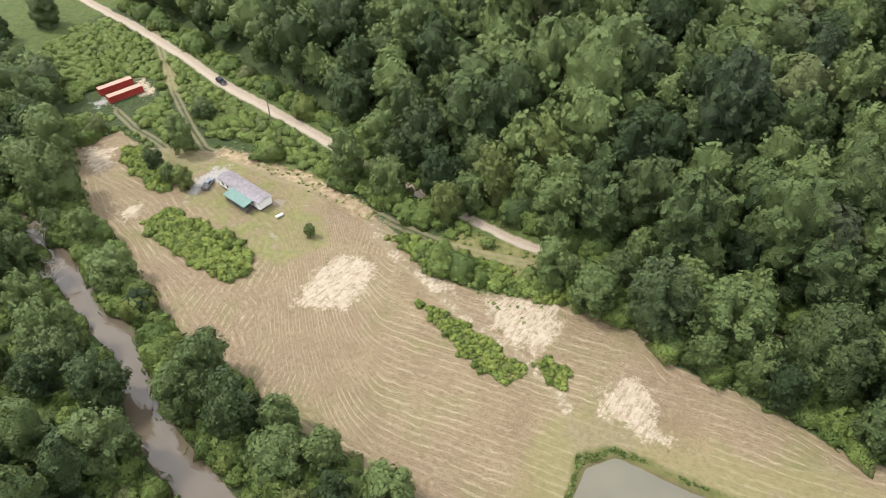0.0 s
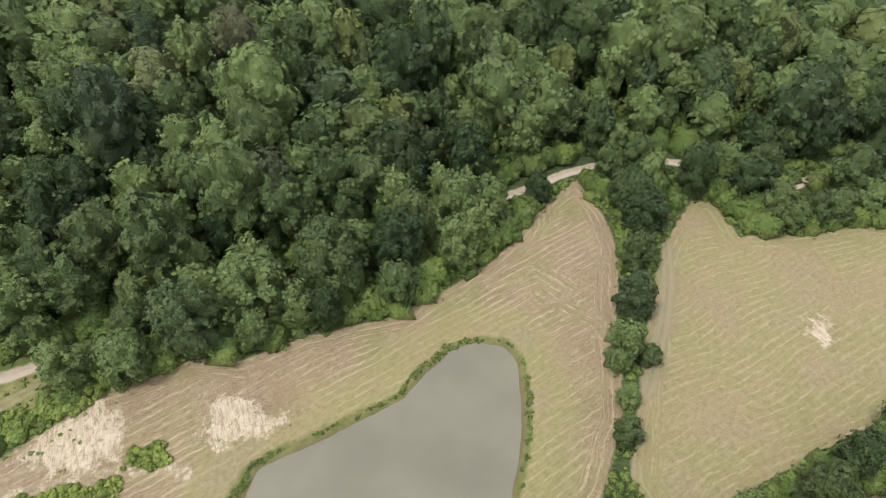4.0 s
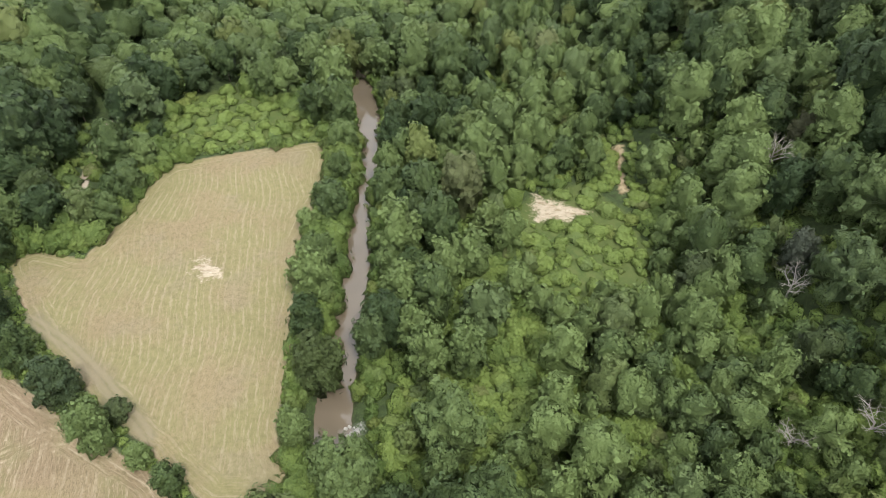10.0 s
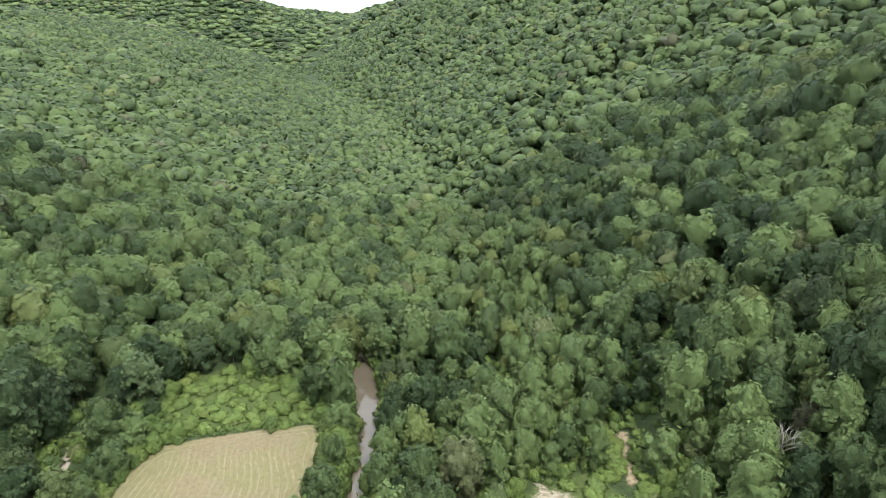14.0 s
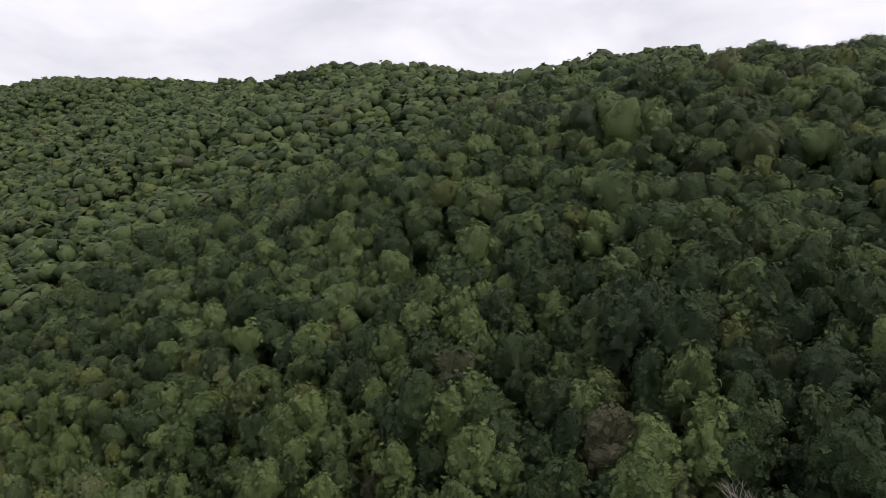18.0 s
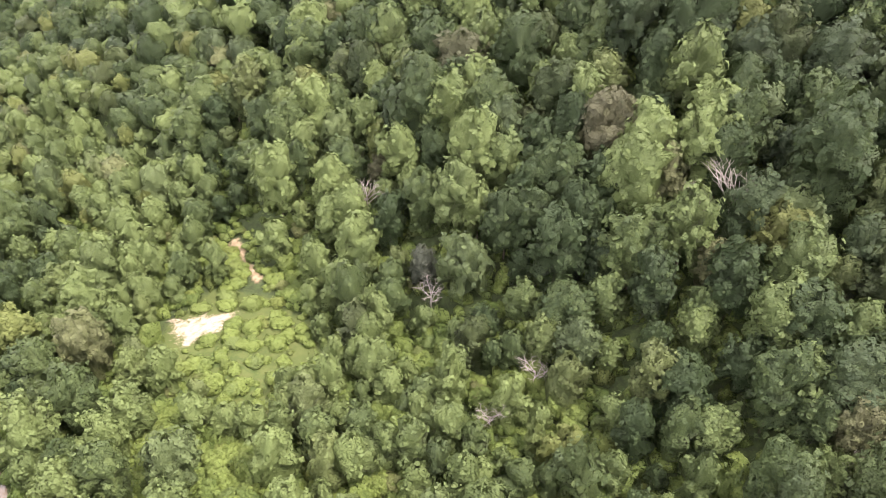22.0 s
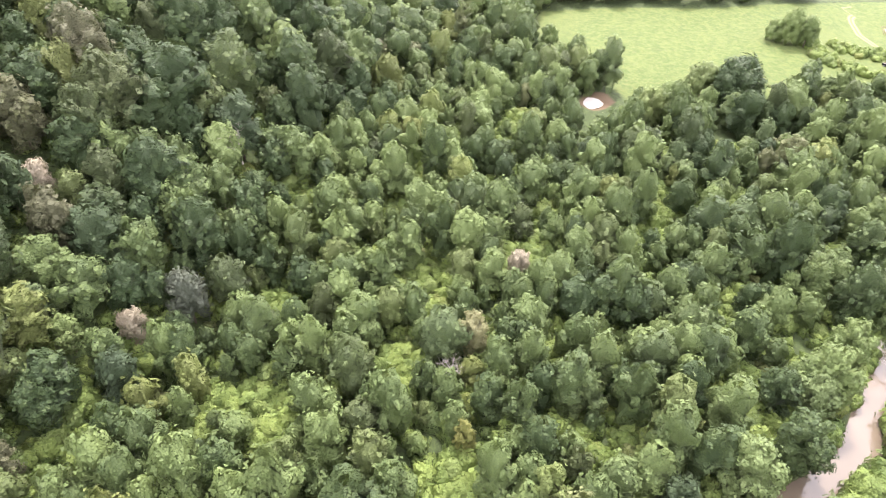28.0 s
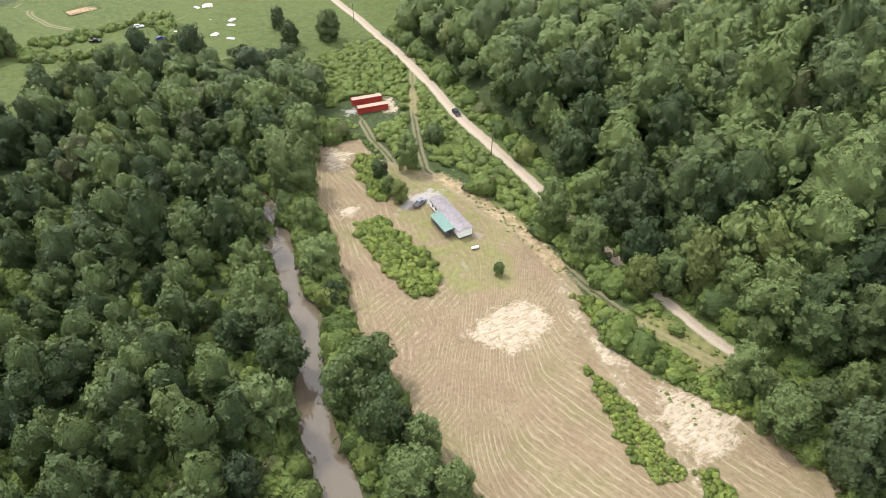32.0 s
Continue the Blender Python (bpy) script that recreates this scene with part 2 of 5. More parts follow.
def foliage(name, dark, light, joined, warm=(0.16, 0.14, 0.055), gloss=0.55, gaps=True):
    """Leaves: colour by tree, by bough and by leaf clump, some light through them."""
    n = Nodes(name)
    at = n.place()
    if joined:
        own = n.attr("tint")
    else:
        own = n.tree.nodes.new("ShaderNodeObjectInfo").outputs["Random"]
    leaf = n.tree.nodes.new("ShaderNodeNewGeometry").outputs["Random Per Island"]
    bough, sprig = n.noise(at, 0.4, 3), n.noise(at, 2.9, 4, 0.7)
    k = n.sum(n.sum(own, 0.95, "MULTIPLY"), n.sum(leaf, 0.22, "MULTIPLY"))
    k = n.sum(k, n.sum(n.sum(bough, -0.5), 0.35, "MULTIPLY"))
    k = n.sum(k, n.sum(n.sum(sprig, -0.5), 1.05, "MULTIPLY"))
    colour = n.mix(n.step(k, 0.10, 0.96), dark, light)
    turn = n.sum(n.sum(own, 17.7, "MULTIPLY"), 1.0, "MODULO")
    colour = n.mix(n.sum(n.step(turn, 0.86, 1.0), 0.22, "MULTIPLY"), colour, warm)
    grey = n.sum(n.sum(own, 41.3, "MULTIPLY"), 1.0, "MODULO")
    colour = n.mix(n.sum(n.step(grey, 0.80, 1.0), 0.25, "MULTIPLY"), colour, (0.095, 0.125, 0.088))
    rare = n.sum(n.sum(own, 29.1, "MULTIPLY"), 1.0, "MODULO")
    colour = n.mix(n.sum(n.step(rare, 0.978, 0.988), 0.32 * joined, "MULTIPLY"), colour, (0.27, 0.205, 0.135))
    colour = n.mix(n.sum(n.step(rare, 0.045, 0.02), 0.45, "MULTIPLY"), colour, (0.27, 0.29, 0.075))
    colour = n.mix(1.0, colour, (0.58, 0.58, 0.58), "MULTIPLY")
    n.end(colour, gloss, n.noise(at, 2.3, 3, 0.6), 0.5)
    glow = n.put("ShaderNodeBsdfTranslucent", Color=n.mix(0.45, colour, (0.095, 0.132, 0.029)))
    both = n.put("ShaderNodeMixShader", Fac=0.16)
    n.tree.links.new(n.bsdf.outputs[0], both.inputs[1])
    n.tree.links.new(glow.outputs[0], both.inputs[2])
    if not gaps:
        n.tree.links.new(both.outputs[0], n.out.inputs["Surface"])
        return n.mat
    # each spray is cut into leaves, with gaps of its own between them
    apart = n.tree.nodes.new("ShaderNodeVectorMath")
    apart.operation = "ADD"
    n.tree.links.new(at, apart.inputs[0])
    n.tree.links.new(n.sum(leaf, 90.0, "MULTIPLY"), apart.inputs[1])
    cut = n.put("ShaderNodeMixShader", Fac=n.step(n.noise(apart.outputs[0], 3.0, 2, 0.6), 0.45, 0.46))
    n.tree.links.new(n.tree.nodes.new("ShaderNodeBsdfTransparent").outputs[0], cut.inputs[1])
    n.tree.links.new(both.outputs[0], cut.inputs[2])
    n.tree.links.new(cut.outputs[0], n.out.inputs["Surface"])
    return n.mat


def ground_material():
    n = Nodes("valley_ground")
    at = n.place()
    grain, tuft, broad, wide = n.noise(at, 2.2, 6, 0.65), n.noise(at, 0.55, 5, 0.6), n.noise(at, 0.09, 4), n.noise(at, 0.022, 3)
    ragged = n.sum(n.sum(n.noise(at, 0.35, 5, 0.65), -0.5), 7.0, "MULTIPLY")
    frayed = n.sum(n.sum(n.noise(at, 0.28, 8, 0.78), -0.5), 17.0, "MULTIPLY")
    forest = n.mix(n.step(tuft, 0.35, 0.7), (0.038, 0.055, 0.020), (0.070, 0.105, 0.033))
    forest = n.mix(n.step(grain, 0.45, 0.8), forest, (0.105, 0.14, 0.045))
    meadow = n.mix(n.step(broad, 0.35, 0.65), (0.090, 0.124, 0.037), (0.124, 0.156, 0.050))
    meadow = n.mix(n.step(grain, 0.4, 0.75), meadow, (0.075, 0.122, 0.028))
    meadow = n.mix(n.sum(n.step(n.noise(at, 0.16, 6, 0.7), 0.48, 0.66), 0.7, "MULTIPLY"), meadow, (0.082, 0.108, 0.038))
    meadow = n.mix(n.step(n.noise(at, 0.26, 6, 0.72), 0.44, 0.58), meadow, (0.138, 0.166, 0.055))
    meadow = n.mix(n.sum(n.step(n.noise(at, 0.36, 5, 0.8), 0.52, 0.40), 0.75, "MULTIPLY"), meadow, (0.070, 0.112, 0.030))
    meadow = n.mix(n.sum(n.step(n.noise(at, 0.7, 6, 0.75), 0.48, 0.64), 0.6, "MULTIPLY"), meadow, (0.160, 0.164, 0.068))
    meadow = n.mix(n.sum(n.step(wide, 0.45, 0.65), 0.45, "MULTIPLY"), meadow, (0.142, 0.164, 0.057))
    meadow = n.mix(n.step(n.attr("straw"), -1.0, 2.5), meadow, n.mix(n.step(tuft, 0.35, 0.65), (0.190, 0.185, 0.075), (0.310, 0.270, 0.135)))
    meadow = n.mix(1.0, meadow, (0.90, 0.95, 0.80), "MULTIPLY")
    run, rim = n.attr("run"), n.attr("edge")
    head = n.step(n.sum(rim, n.sum(n.noise(at, 0.06, 3), 7.0, "MULTIPLY")), 9.2, 8.9)
    rows = n.sum(n.sum(rim, head, "MULTIPLY"), n.sum(n.attr("rows"), n.sum(1.0, head, "SUBTRACT"), "MULTIPLY"))
    swath = n.put("ShaderNodeCombineXYZ", X=n.sum(rows, 1.1, "MULTIPLY"), Y=n.sum(run, 0.13, "MULTIPLY"), Z=0.0).outputs[0]
    wisps = n.put("ShaderNodeCombineXYZ", X=n.sum(rows, 4.4, "MULTIPLY"), Y=n.sum(run, 0.55, "MULTIPLY"), Z=0.0).outputs[0]
    streak, wisp = n.noise(swath, 1.0, 4, 0.6), n.noise(wisps, 1.0, 5, 0.7)
    # raked lines of hay, wavering, ragged and broken
    wobble = n.sum(n.sum(n.noise(at, 0.05, 4, 0.55), -0.5), 4.2, "MULTIPLY")
    wobble = n.sum(wobble, n.sum(n.sum(n.noise(at, 0.42, 5, 0.6), -0.5), 1.3, "MULTIPLY"))
    wobble = n.sum(wobble, n.sum(n.sum(n.noise(at, 2.4, 3, 0.6), -0.5), 0.5, "MULTIPLY"))
    # here and there a second raking crosses the first
    crossed = n.sum(n.step(n.noise(at, 0.031, 3, 0.5), 0.555, 0.575), n.step(n.attr("green"), 0.5, 0.3), "MULTIPLY")
    way = n.sum(n.sum(rows, n.sum(1.0, crossed, "SUBTRACT"), "MULTIPLY"), n.sum(n.sum(n.sum(rows, 0.45, "MULTIPLY"), n.sum(run, 0.85, "MULTIPLY")), crossed, "MULTIPLY"))
    turn = n.sum(n.sum(way, wobble), 3.3, "MULTIPLY")
    line, between = n.put("ShaderNodeMath", Value=turn), n.put("ShaderNodeMath", Value=n.sum(turn, 2.37, "MULTIPLY"))
    line.operation = between.operation = "SINE"
    broken = n.sum(n.step(streak, 0.36, 0.60), n.step(n.noise(at, 0.05, 4, 0.6), 0.30, 0.52), "MULTIPLY")
    raked = n.sum(n.step(line.outputs[0], 0.25, 1.0), n.sum(n.step(between.outputs[0], 0.55, 1.0), 0.55, "MULTIPLY"), "MAXIMUM")
    raked = n.sum(n.sum(raked, broken, "MULTIPLY"), n.step(wisp, 0.30, 0.62, 0.15, 1.0), "MULTIPLY")
    stripe = n.sum(n.sum(n.step(wisp, 0.56, 0.76), 0.42, "MULTIPLY"), n.sum(raked, 0.85, "MULTIPLY"), "MAXIMUM")
    stripe = n.sum(stripe, n.step(n.attr("yard"), 3.0, -3.0, 0.45, 1.0), "MULTIPLY")
    stripe = n.sum(stripe, n.step(n.attr("green"), 0.2, 0.6, 1.0, 0.62), "MULTIPLY")
    speck, clod = n.noise(at, 3.4, 6, 0.8), n.noise(at, 0.85, 5, 0.7)
    stubble = n.mix(n.step(broad, 0.3, 0.7), (0.270, 0.200, 0.120), (0.335, 0.262, 0.155))
    stubble = n.mix(n.step(n.noise(at, 0.028, 3), 0.42, 0.62), stubble, (0.305, 0.222, 0.142))
    stubble = n.mix(n.step(wisp, 0.50, 0.30), stubble, (0.185, 0.142, 0.082))
    stubble = n.mix(n.sum(n.step(clod, 0.48, 0.34), 0.6, "MULTIPLY"), stubble, (0.190, 0.148, 0.080))
    stubble = n.mix(n.sum(n.step(clod, 0.55, 0.68), 0.6, "MULTIPLY"), stubble, (0.390, 0.312, 0.190))
    stubble = n.mix(n.sum(n.step(speck, 0.50, 0.34), 0.7, "MULTIPLY"), stubble, (0.170, 0.124, 0.080))
    stubble = n.mix(n.sum(n.step(speck, 0.56, 0.70), 0.6, "MULTIPLY"), stubble, (0.430, 0.340, 0.225))
    grassy = n.sum(n.step(n.sum(n.noise(at, 0.05, 5, 0.62), n.sum(n.attr("green"), 0.21, "MULTIPLY")), 0.47, 0.70), 0.8, "MULTIPLY")
    stubble = n.mix(grassy, stubble, n.mix(n.step(tuft, 0.3, 0.7), (0.185, 0.185, 0.072), (0.265, 0.245, 0.110)))
    stubble = n.mix(n.step(n.attr("green"), 0.2, 0.6, 0.0, 0.38), stubble, n.mix(n.step(clod, 0.35, 0.65), (0.275, 0.236, 0.108), (0.360, 0.302, 0.152)))
    hay = n.mix(stripe, stubble, n.mix(n.step(grain, 0.3, 0.7), (0.42, 0.335, 0.222), (0.56, 0.465, 0.33)))
    # the lower field: thinner swaths, worn brown patches and a greyer driven strip
    thin = n.sum(n.step(n.attr("green"), 0.45, 0.6), n.step(n.noise(at, 0.045, 5, 0.65), 0.52, 0.62), "MULTIPLY")
    hay = n.mix(n.sum(thin, 0.5, "MULTIPLY"), hay, n.mix(n.step(clod, 0.35, 0.65), (0.235, 0.190, 0.120), (0.325, 0.265, 0.175)))
    driven = n.sum(n.step(n.sum(n.attr("driven"), n.sum(ragged, 0.5, "MULTIPLY")), -1.5, 2.0), n.step(wisp, 0.35, 0.60, 0.25, 1.0), "MULTIPLY")
    hay = n.mix(n.sum(driven, 0.55, "MULTIPLY"), hay, (0.225, 0.195, 0.140))
    # mown lawn round the home, lime green where it is moist, bald and grey where it is trodden
    lawn = n.sum(n.step(n.attr("yard"), -2.0, 3.0), n.step(n.noise(at, 0.14, 6, 0.68), 0.46, 0.60), "MULTIPLY")
    hay = n.mix(n.sum(lawn, 0.55, "MULTIPLY"), hay, n.mix(n.step(tuft, 0.35, 0.65), (0.185, 0.215, 0.058), (0.285, 0.290, 0.095)))
    bald = n.sum(n.step(n.attr("yard"), -1.0, 2.0), n.step(n.noise(at, 0.10, 5, 0.7), 0.42, 0.34), "MULTIPLY")
    hay = n.mix(n.sum(bald, 0.5, "MULTIPLY"), hay, n.mix(n.step(grain, 0.3, 0.7), (0.30, 0.265, 0.215), (0.47, 0.43, 0.37)))
    # washed-out soil: rills run down the slope, crusts and tufts between
    split = n.put("ShaderNodeSeparateXYZ", Vector=at)
    across = n.sum(n.sum(split.outputs["X"], 0.80, "MULTIPLY"), n.sum(split.outputs["Y"], -0.60, "MULTIPLY"))
    down = n.sum(n.sum(split.outputs["X"], 0.60, "MULTIPLY"), n.sum(split.outputs["Y"], 0.80, "MULTIPLY"))
    rill = n.noise(n.put("ShaderNodeCombineXYZ", X=n.sum(across, 1.05, "MULTIPLY"), Y=n.sum(down, 0.26, "MULTIPLY"), Z=0.0).outputs[0], 1.0, 6, 0.68)
    soil = n.mix(n.step(tuft, 0.3, 0.7), (0.53, 0.435, 0.315), (0.66, 0.560, 0.425))
    soil = n.mix(n.step(rill, 0.52, 0.36), soil, (0.400, 0.310, 0.205))
    soil = n.mix(n.step(rill, 0.58, 0.70), soil, (0.75, 0.650, 0.515))
    soil = n.mix(n.sum(n.step(n.noise(at, 0.75, 7, 0.75), 0.53, 0.64), 0.8, "MULTIPLY"), soil, (0.27, 0.225, 0.115))
    gravel = n.mix(n.step(grain, 0.3, 0.7), (0.38, 0.305, 0.225), (0.52, 0.43, 0.335))
    wheel = n.put("ShaderNodeMath", Value=n.sum(n.attr("road"), 1.0))
    wheel.operation = "ABSOLUTE"
    gravel = n.mix(n.sum(n.step(n.sum(wheel.outputs[0], n.sum(ragged, 0.12, "MULTIPLY")), 1.5, 0.2), 0.5, "MULTIPLY"), gravel, (0.62, 0.53, 0.43))
    colour = n.mix(n.step(n.sum(n.attr("meadow"), ragged), -1.5, 2.0), forest, meadow)
    colour = n.mix(n.step(n.sum(n.attr("field"), n.sum(ragged, 0.35, "MULTIPLY")), -0.4, 0.8), colour, hay)
    colour = n.mix(n.step(n.sum(n.attr("lush"), n.sum(ragged, 0.45, "MULTIPLY")), -0.6, 1.0), colour, n.mix(n.step(tuft, 0.3, 0.7), (0.115, 0.135, 0.040), (0.195, 0.180, 0.070)))
    off = n.put("ShaderNodeMath", Value=n.attr("track"))
    off.operation = "ABSOLUTE"
    rut = n.put("ShaderNodeMath", Value=n.sum(off.outputs[0], -0.85))
    rut.operation = "ABSOLUTE"
    worn = n.sum(n.step(n.sum(rut.outputs[0], n.sum(ragged, 0.10, "MULTIPLY")), 0.95, 0.10), 0.62, "MULTIPLY")
    colour = n.mix(worn, colour, (0.33, 0.275, 0.175))
    colour = n.mix(n.step(n.sum(n.attr("bare"), frayed), -0.9, 1.5), colour, soil)
    colour = n.mix(n.step(n.sum(n.attr("bank"), n.sum(frayed, 0.55, "MULTIPLY")), -0.6, 1.2), colour, n.mix(n.step(tuft, 0.35, 0.65), (0.30, 0.225, 0.125), (0.50, 0.39, 0.25)))
    colour = n.mix(n.sum(n.step(n.sum(n.attr("stones"), frayed), 0.2, 2.6), 0.85, "MULTIPLY"), colour, n.mix(n.step(grain, 0.3, 0.7), (0.36, 0.34, 0.32), (0.60, 0.57, 0.55)))
    middle = n.put("ShaderNodeMath", Value=n.attr("road"))
    middle.operation = "ABSOLUTE"
    lane = n.sum(n.attr("verge"), middle.outputs[0], "SUBTRACT")
    colour = n.mix(n.step(n.sum(lane, n.sum(ragged, 0.26, "MULTIPLY")), -0.4, 0.6), colour, gravel)
    colour = n.mix(n.step(n.attr("mud"), -1.0, 1.0), colour, (0.165, 0.115, 0.07))
    colour = n.mix(1.0, colour, (0.58, 0.58, 0.58), "MULTIPLY")
    rise = n.sum(n.sum(grain, 0.5, "MULTIPLY"), n.sum(rill, n.step(n.attr("bare"), -3.0, 1.0, 0.0, 2.4), "MULTIPLY"))
    return n.end(colour, 0.92, rise, 0.25)


def water_material(name, deep, ripples, sheen):
    n = Nodes(name)
    at = n.place()
    silt = n.mix(n.step(n.noise(at, 0.05, 3), 0.3, 0.7), deep, tuple(c * 1.25 for c in deep))
    n.end(silt, 0.03, n.noise(at, 1.3, 3), ripples)
    n.bsdf.inputs["Specular IOR Level"].default_value = 0.55
    n.bsdf.inputs["Coat Weight"].default_value, n.bsdf.inputs["Coat Roughness"].default_value = sheen, 0.02
    n.bsdf.inputs["Coat IOR"].default_value = 1.55
    return n.mat


M_GROUND = ground_material()
M_POND = water_material("murky_pond_water", (0.092, 0.085, 0.058), 0.003, 0.05)
# stock pond: bright sky reflection painted into the pale water colour
M_STOCK = water_material("sky_bright_pond_water", (0.40, 0.375, 0.34), 0.004, 0.6)
M_CREEK = water_material("brown_creek_water", (0.098, 0.078, 0.056), 0.001, 0.06)
DARK_LEAF, LIGHT_LEAF = (0.045, 0.079, 0.028), (0.222, 0.302, 0.100)


def leaves_and_heart(name, dark, light, joined):
    """The sprays of a crown, with gaps between their leaves, and the closed foliage behind them."""
    return foliage(name, dark, light, joined), foliage("inner_" + name, dark, light, joined, gaps=False)


M_WOODS = leaves_and_heart("woodland_leaves", DARK_LEAF, LIGHT_LEAF, True)
M_ROSY = leaves_and_heart("pinkish_fading_leaves", (0.32, 0.275, 0.185), (0.50, 0.43, 0.31), False)
M_TAN = leaves_and_heart("tan_fading_leaves", (0.23, 0.235, 0.110), (0.42, 0.41, 0.21), False)
M_YELLOW = leaves_and_heart("yellow_leaves", (0.25, 0.26, 0.075), (0.47, 0.47, 0.15), False)
M_GREYLEAF = leaves_and_heart("dull_grey_green_leaves", (0.060, 0.074, 0.052), (0.165, 0.185, 0.128), False)
M_LEAF = leaves_and_heart("tree_leaves", DARK_LEAF, LIGHT_LEAF, False)
M_SHRUB = leaves_and_heart("shrub_leaves", (0.095, 0.155, 0.036), (0.265, 0.355, 0.088), True)
M_BUSH = leaves_and_heart("bush_leaves", (0.165, 0.235, 0.048), (0.375, 0.460, 0.105), False)
M_BARK = plain("grey_brown_bark", (0.13, 0.105, 0.08), 0.9, 0, 3.0, 0.4)


def mesh_of(name, verts, faces, material, tint=None, smooth_faces=False):
    """A mesh from arrays: all faces with the same number of corners."""
    me = bpy.data.meshes.new(name)
    verts, faces = np.asarray(verts, np.float32), np.asarray(faces, np.int32)
    count, corners = faces.shape
    me.vertices.add(len(verts))
    me.vertices.foreach_set("co", verts.ravel())
    me.loops.add(count * corners)
    me.loops.foreach_set("vertex_index", faces.ravel())
    me.polygons.add(count)
    me.polygons.foreach_set("loop_start", np.arange(0, count * corners, corners, dtype=np.int32))
    me.update(calc_edges=True)
    me.polygons.foreach_set("use_smooth", np.full(count, smooth_faces))
    me.materials.append(material)
    if tint is not None:
        me.attributes.new("tint", "FLOAT", "FACE").data.foreach_set("value", np.asarray(tint, np.float32))
    return me


# ---- ground: one sheet out to the horizon ----
def spread_lines(lo, hi, step, reach):
    core = np.arange(lo, hi + step / 2, step)
    out, s = [], step
    while not out or out[-1] < reach:
        s = min(s * 1.12, 90)
        out.append((out[-1] if out else 0) + s)
    out = np.array(out)
    return np.concatenate([(lo - out)[::-1], core, hi + out])


def build_ground():
    xs, ys = spread_lines(-180, 205, 1.5, 4600), spread_lines(-152, 300, 1.5, 4600)
    gx, gy = np.meshgrid(xs, ys)
    x, y = gx.ravel(), gy.ravel()
    z = terrain(x, y)
    nx, ny = len(xs), len(ys)
    i = (np.arange(ny - 1)[:, None] * nx + np.arange(nx - 1)[None, :]).ravel()
    me = mesh_of("ground", np.stack([x, y, z], 1), np.stack([i, i + 1, i + nx + 1, i + nx], 1), M_GROUND)
    me.polygons.foreach_set("use_smooth", np.ones(len(i), bool))
    near = np.hypot(x, y) < 700
    px, py = x[near], y[near]

    def store(name, values, beyond=-50.0):
        full = np.full(len(x), beyond, np.float32)
        full[near] = values
        me.attributes.new(name, "FLOAT", "POINT").data.foreach_set("value", full)

    upper, lower = along(px, py, UPPER_FIELD), along(px, py, LOWER_FIELD)
    pond = along(px, py, POND)
    store("field", np.maximum(upper, lower))
    # swaths run the length of each field, with a headland round its edge and round the pond
    bend = smooth(-46, -12, px)
    swath = (1 - bend) * along(px, py, CREEK, False) + bend * (0.375 * px + 0.927 * py)
    store("rows", np.where(lower > -3, 0.485 * px + 0.875 * py + 1.2 * ripple(px, py, 40, 64), swath))
    store("edge", np.where(lower > -3, lower, upper))
    store("run", np.where(lower > -3, 0.875 * px - 0.485 * py, valley(px, py)[0]))
    store("straw", np.minimum(6.5 - along(px, py, TRACKS[0], False), 230 - py))
    store("yard", along(px, py, YARD))
    store("driven", 2.4 - along(px, py, TRACKS[5], False))
    store("green", 0.35 * (along(px, py, YARD) > 0) + smooth(16, 4, -pond) + 0.55 * (lower > 0))
    store("meadow", np.maximum.reduce([along(px, py, p) for p in (PASTURE, GLADE, SAND_GLADE, SOUTH_GLADE, WEST_GLADE)] + [bank_scrub(px, py)]))
    store("lush", np.maximum(1.5 + 0.9 * ripple(px, py, 19, 66) + pond, -50))
    store("bare", np.maximum.reduce([along(px, py, p) - {5: 0.9, 7: 0.8}.get(i, 0) for i, p in enumerate(PATCHES)] + [0.3 - along(px, py, TRACKS[4], False)]))
    store("road", beside(px, py, ROAD), 50.0)
    store("verge", table(valley(px, py)[0], -104, 2.15, -98, 1.8, -56, 1.8, -48, 1.1, 48, 1.1, 56, 1.8))
    store("stones", np.maximum.reduce([along(px, py, g) for g in GRAVEL]))
    store("bank", np.maximum(2.6 - along(px, py, BANK, False), 1.7 - along(px, py, TRACKS[2][:3], False)))
    ways = np.stack([beside(px, py, t) for t in TRACKS[:2] + TRACKS[3:]])
    store("track", np.take_along_axis(ways, np.abs(ways).argmin(0)[None], 0)[0], 50.0)
    store("mud", np.maximum.reduce([3.6 - along(px, py, CREEK, False), pond - 0.6, along(px, py, STOCK_POND) + 2.2 + 1.5 * ((px < -234) & (py > 76))]))
    return tagged(new("ground", me), "mown valley floor and wooded slopes with bare sandy soil", "ground", kind="structure")


build_ground()


def ribbon(pts, half, step):
    """A winding strip of even pieces along a line."""
    p = np.array(pts, float)
    run = np.concatenate([[0], np.cumsum(np.hypot(*np.diff(p, axis=0).T))])
    s = np.arange(0, run[-1], step)
    x, y = np.interp(s, run, p[:, 0]), np.interp(s, run, p[:, 1])
    for _ in range(6):
        x[1:-1], y[1:-1] = (x[:-2] + 2 * x[1:-1] + x[2:]) / 4, (y[:-2] + 2 * y[1:-1] + y[2:]) / 4
    tx, ty = np.gradient(x), np.gradient(y)
    n = np.hypot(tx, ty)
    return x, y, -ty / n * half, tx / n * half


def water_strip():
    x, y, ox, oy = ribbon(CREEK, 7.0, 3.0)
    z = np.full(len(x), -1.15)
    verts = np.concatenate([np.stack([x + ox, y + oy, z], 1), np.stack([x - ox, y - oy, z], 1)])
    i, n = np.arange(len(x) - 1), len(x)
    return mesh_of("creek", verts, np.stack([i, i + n, i + n + 1, i + 1], 1), M_CREEK)


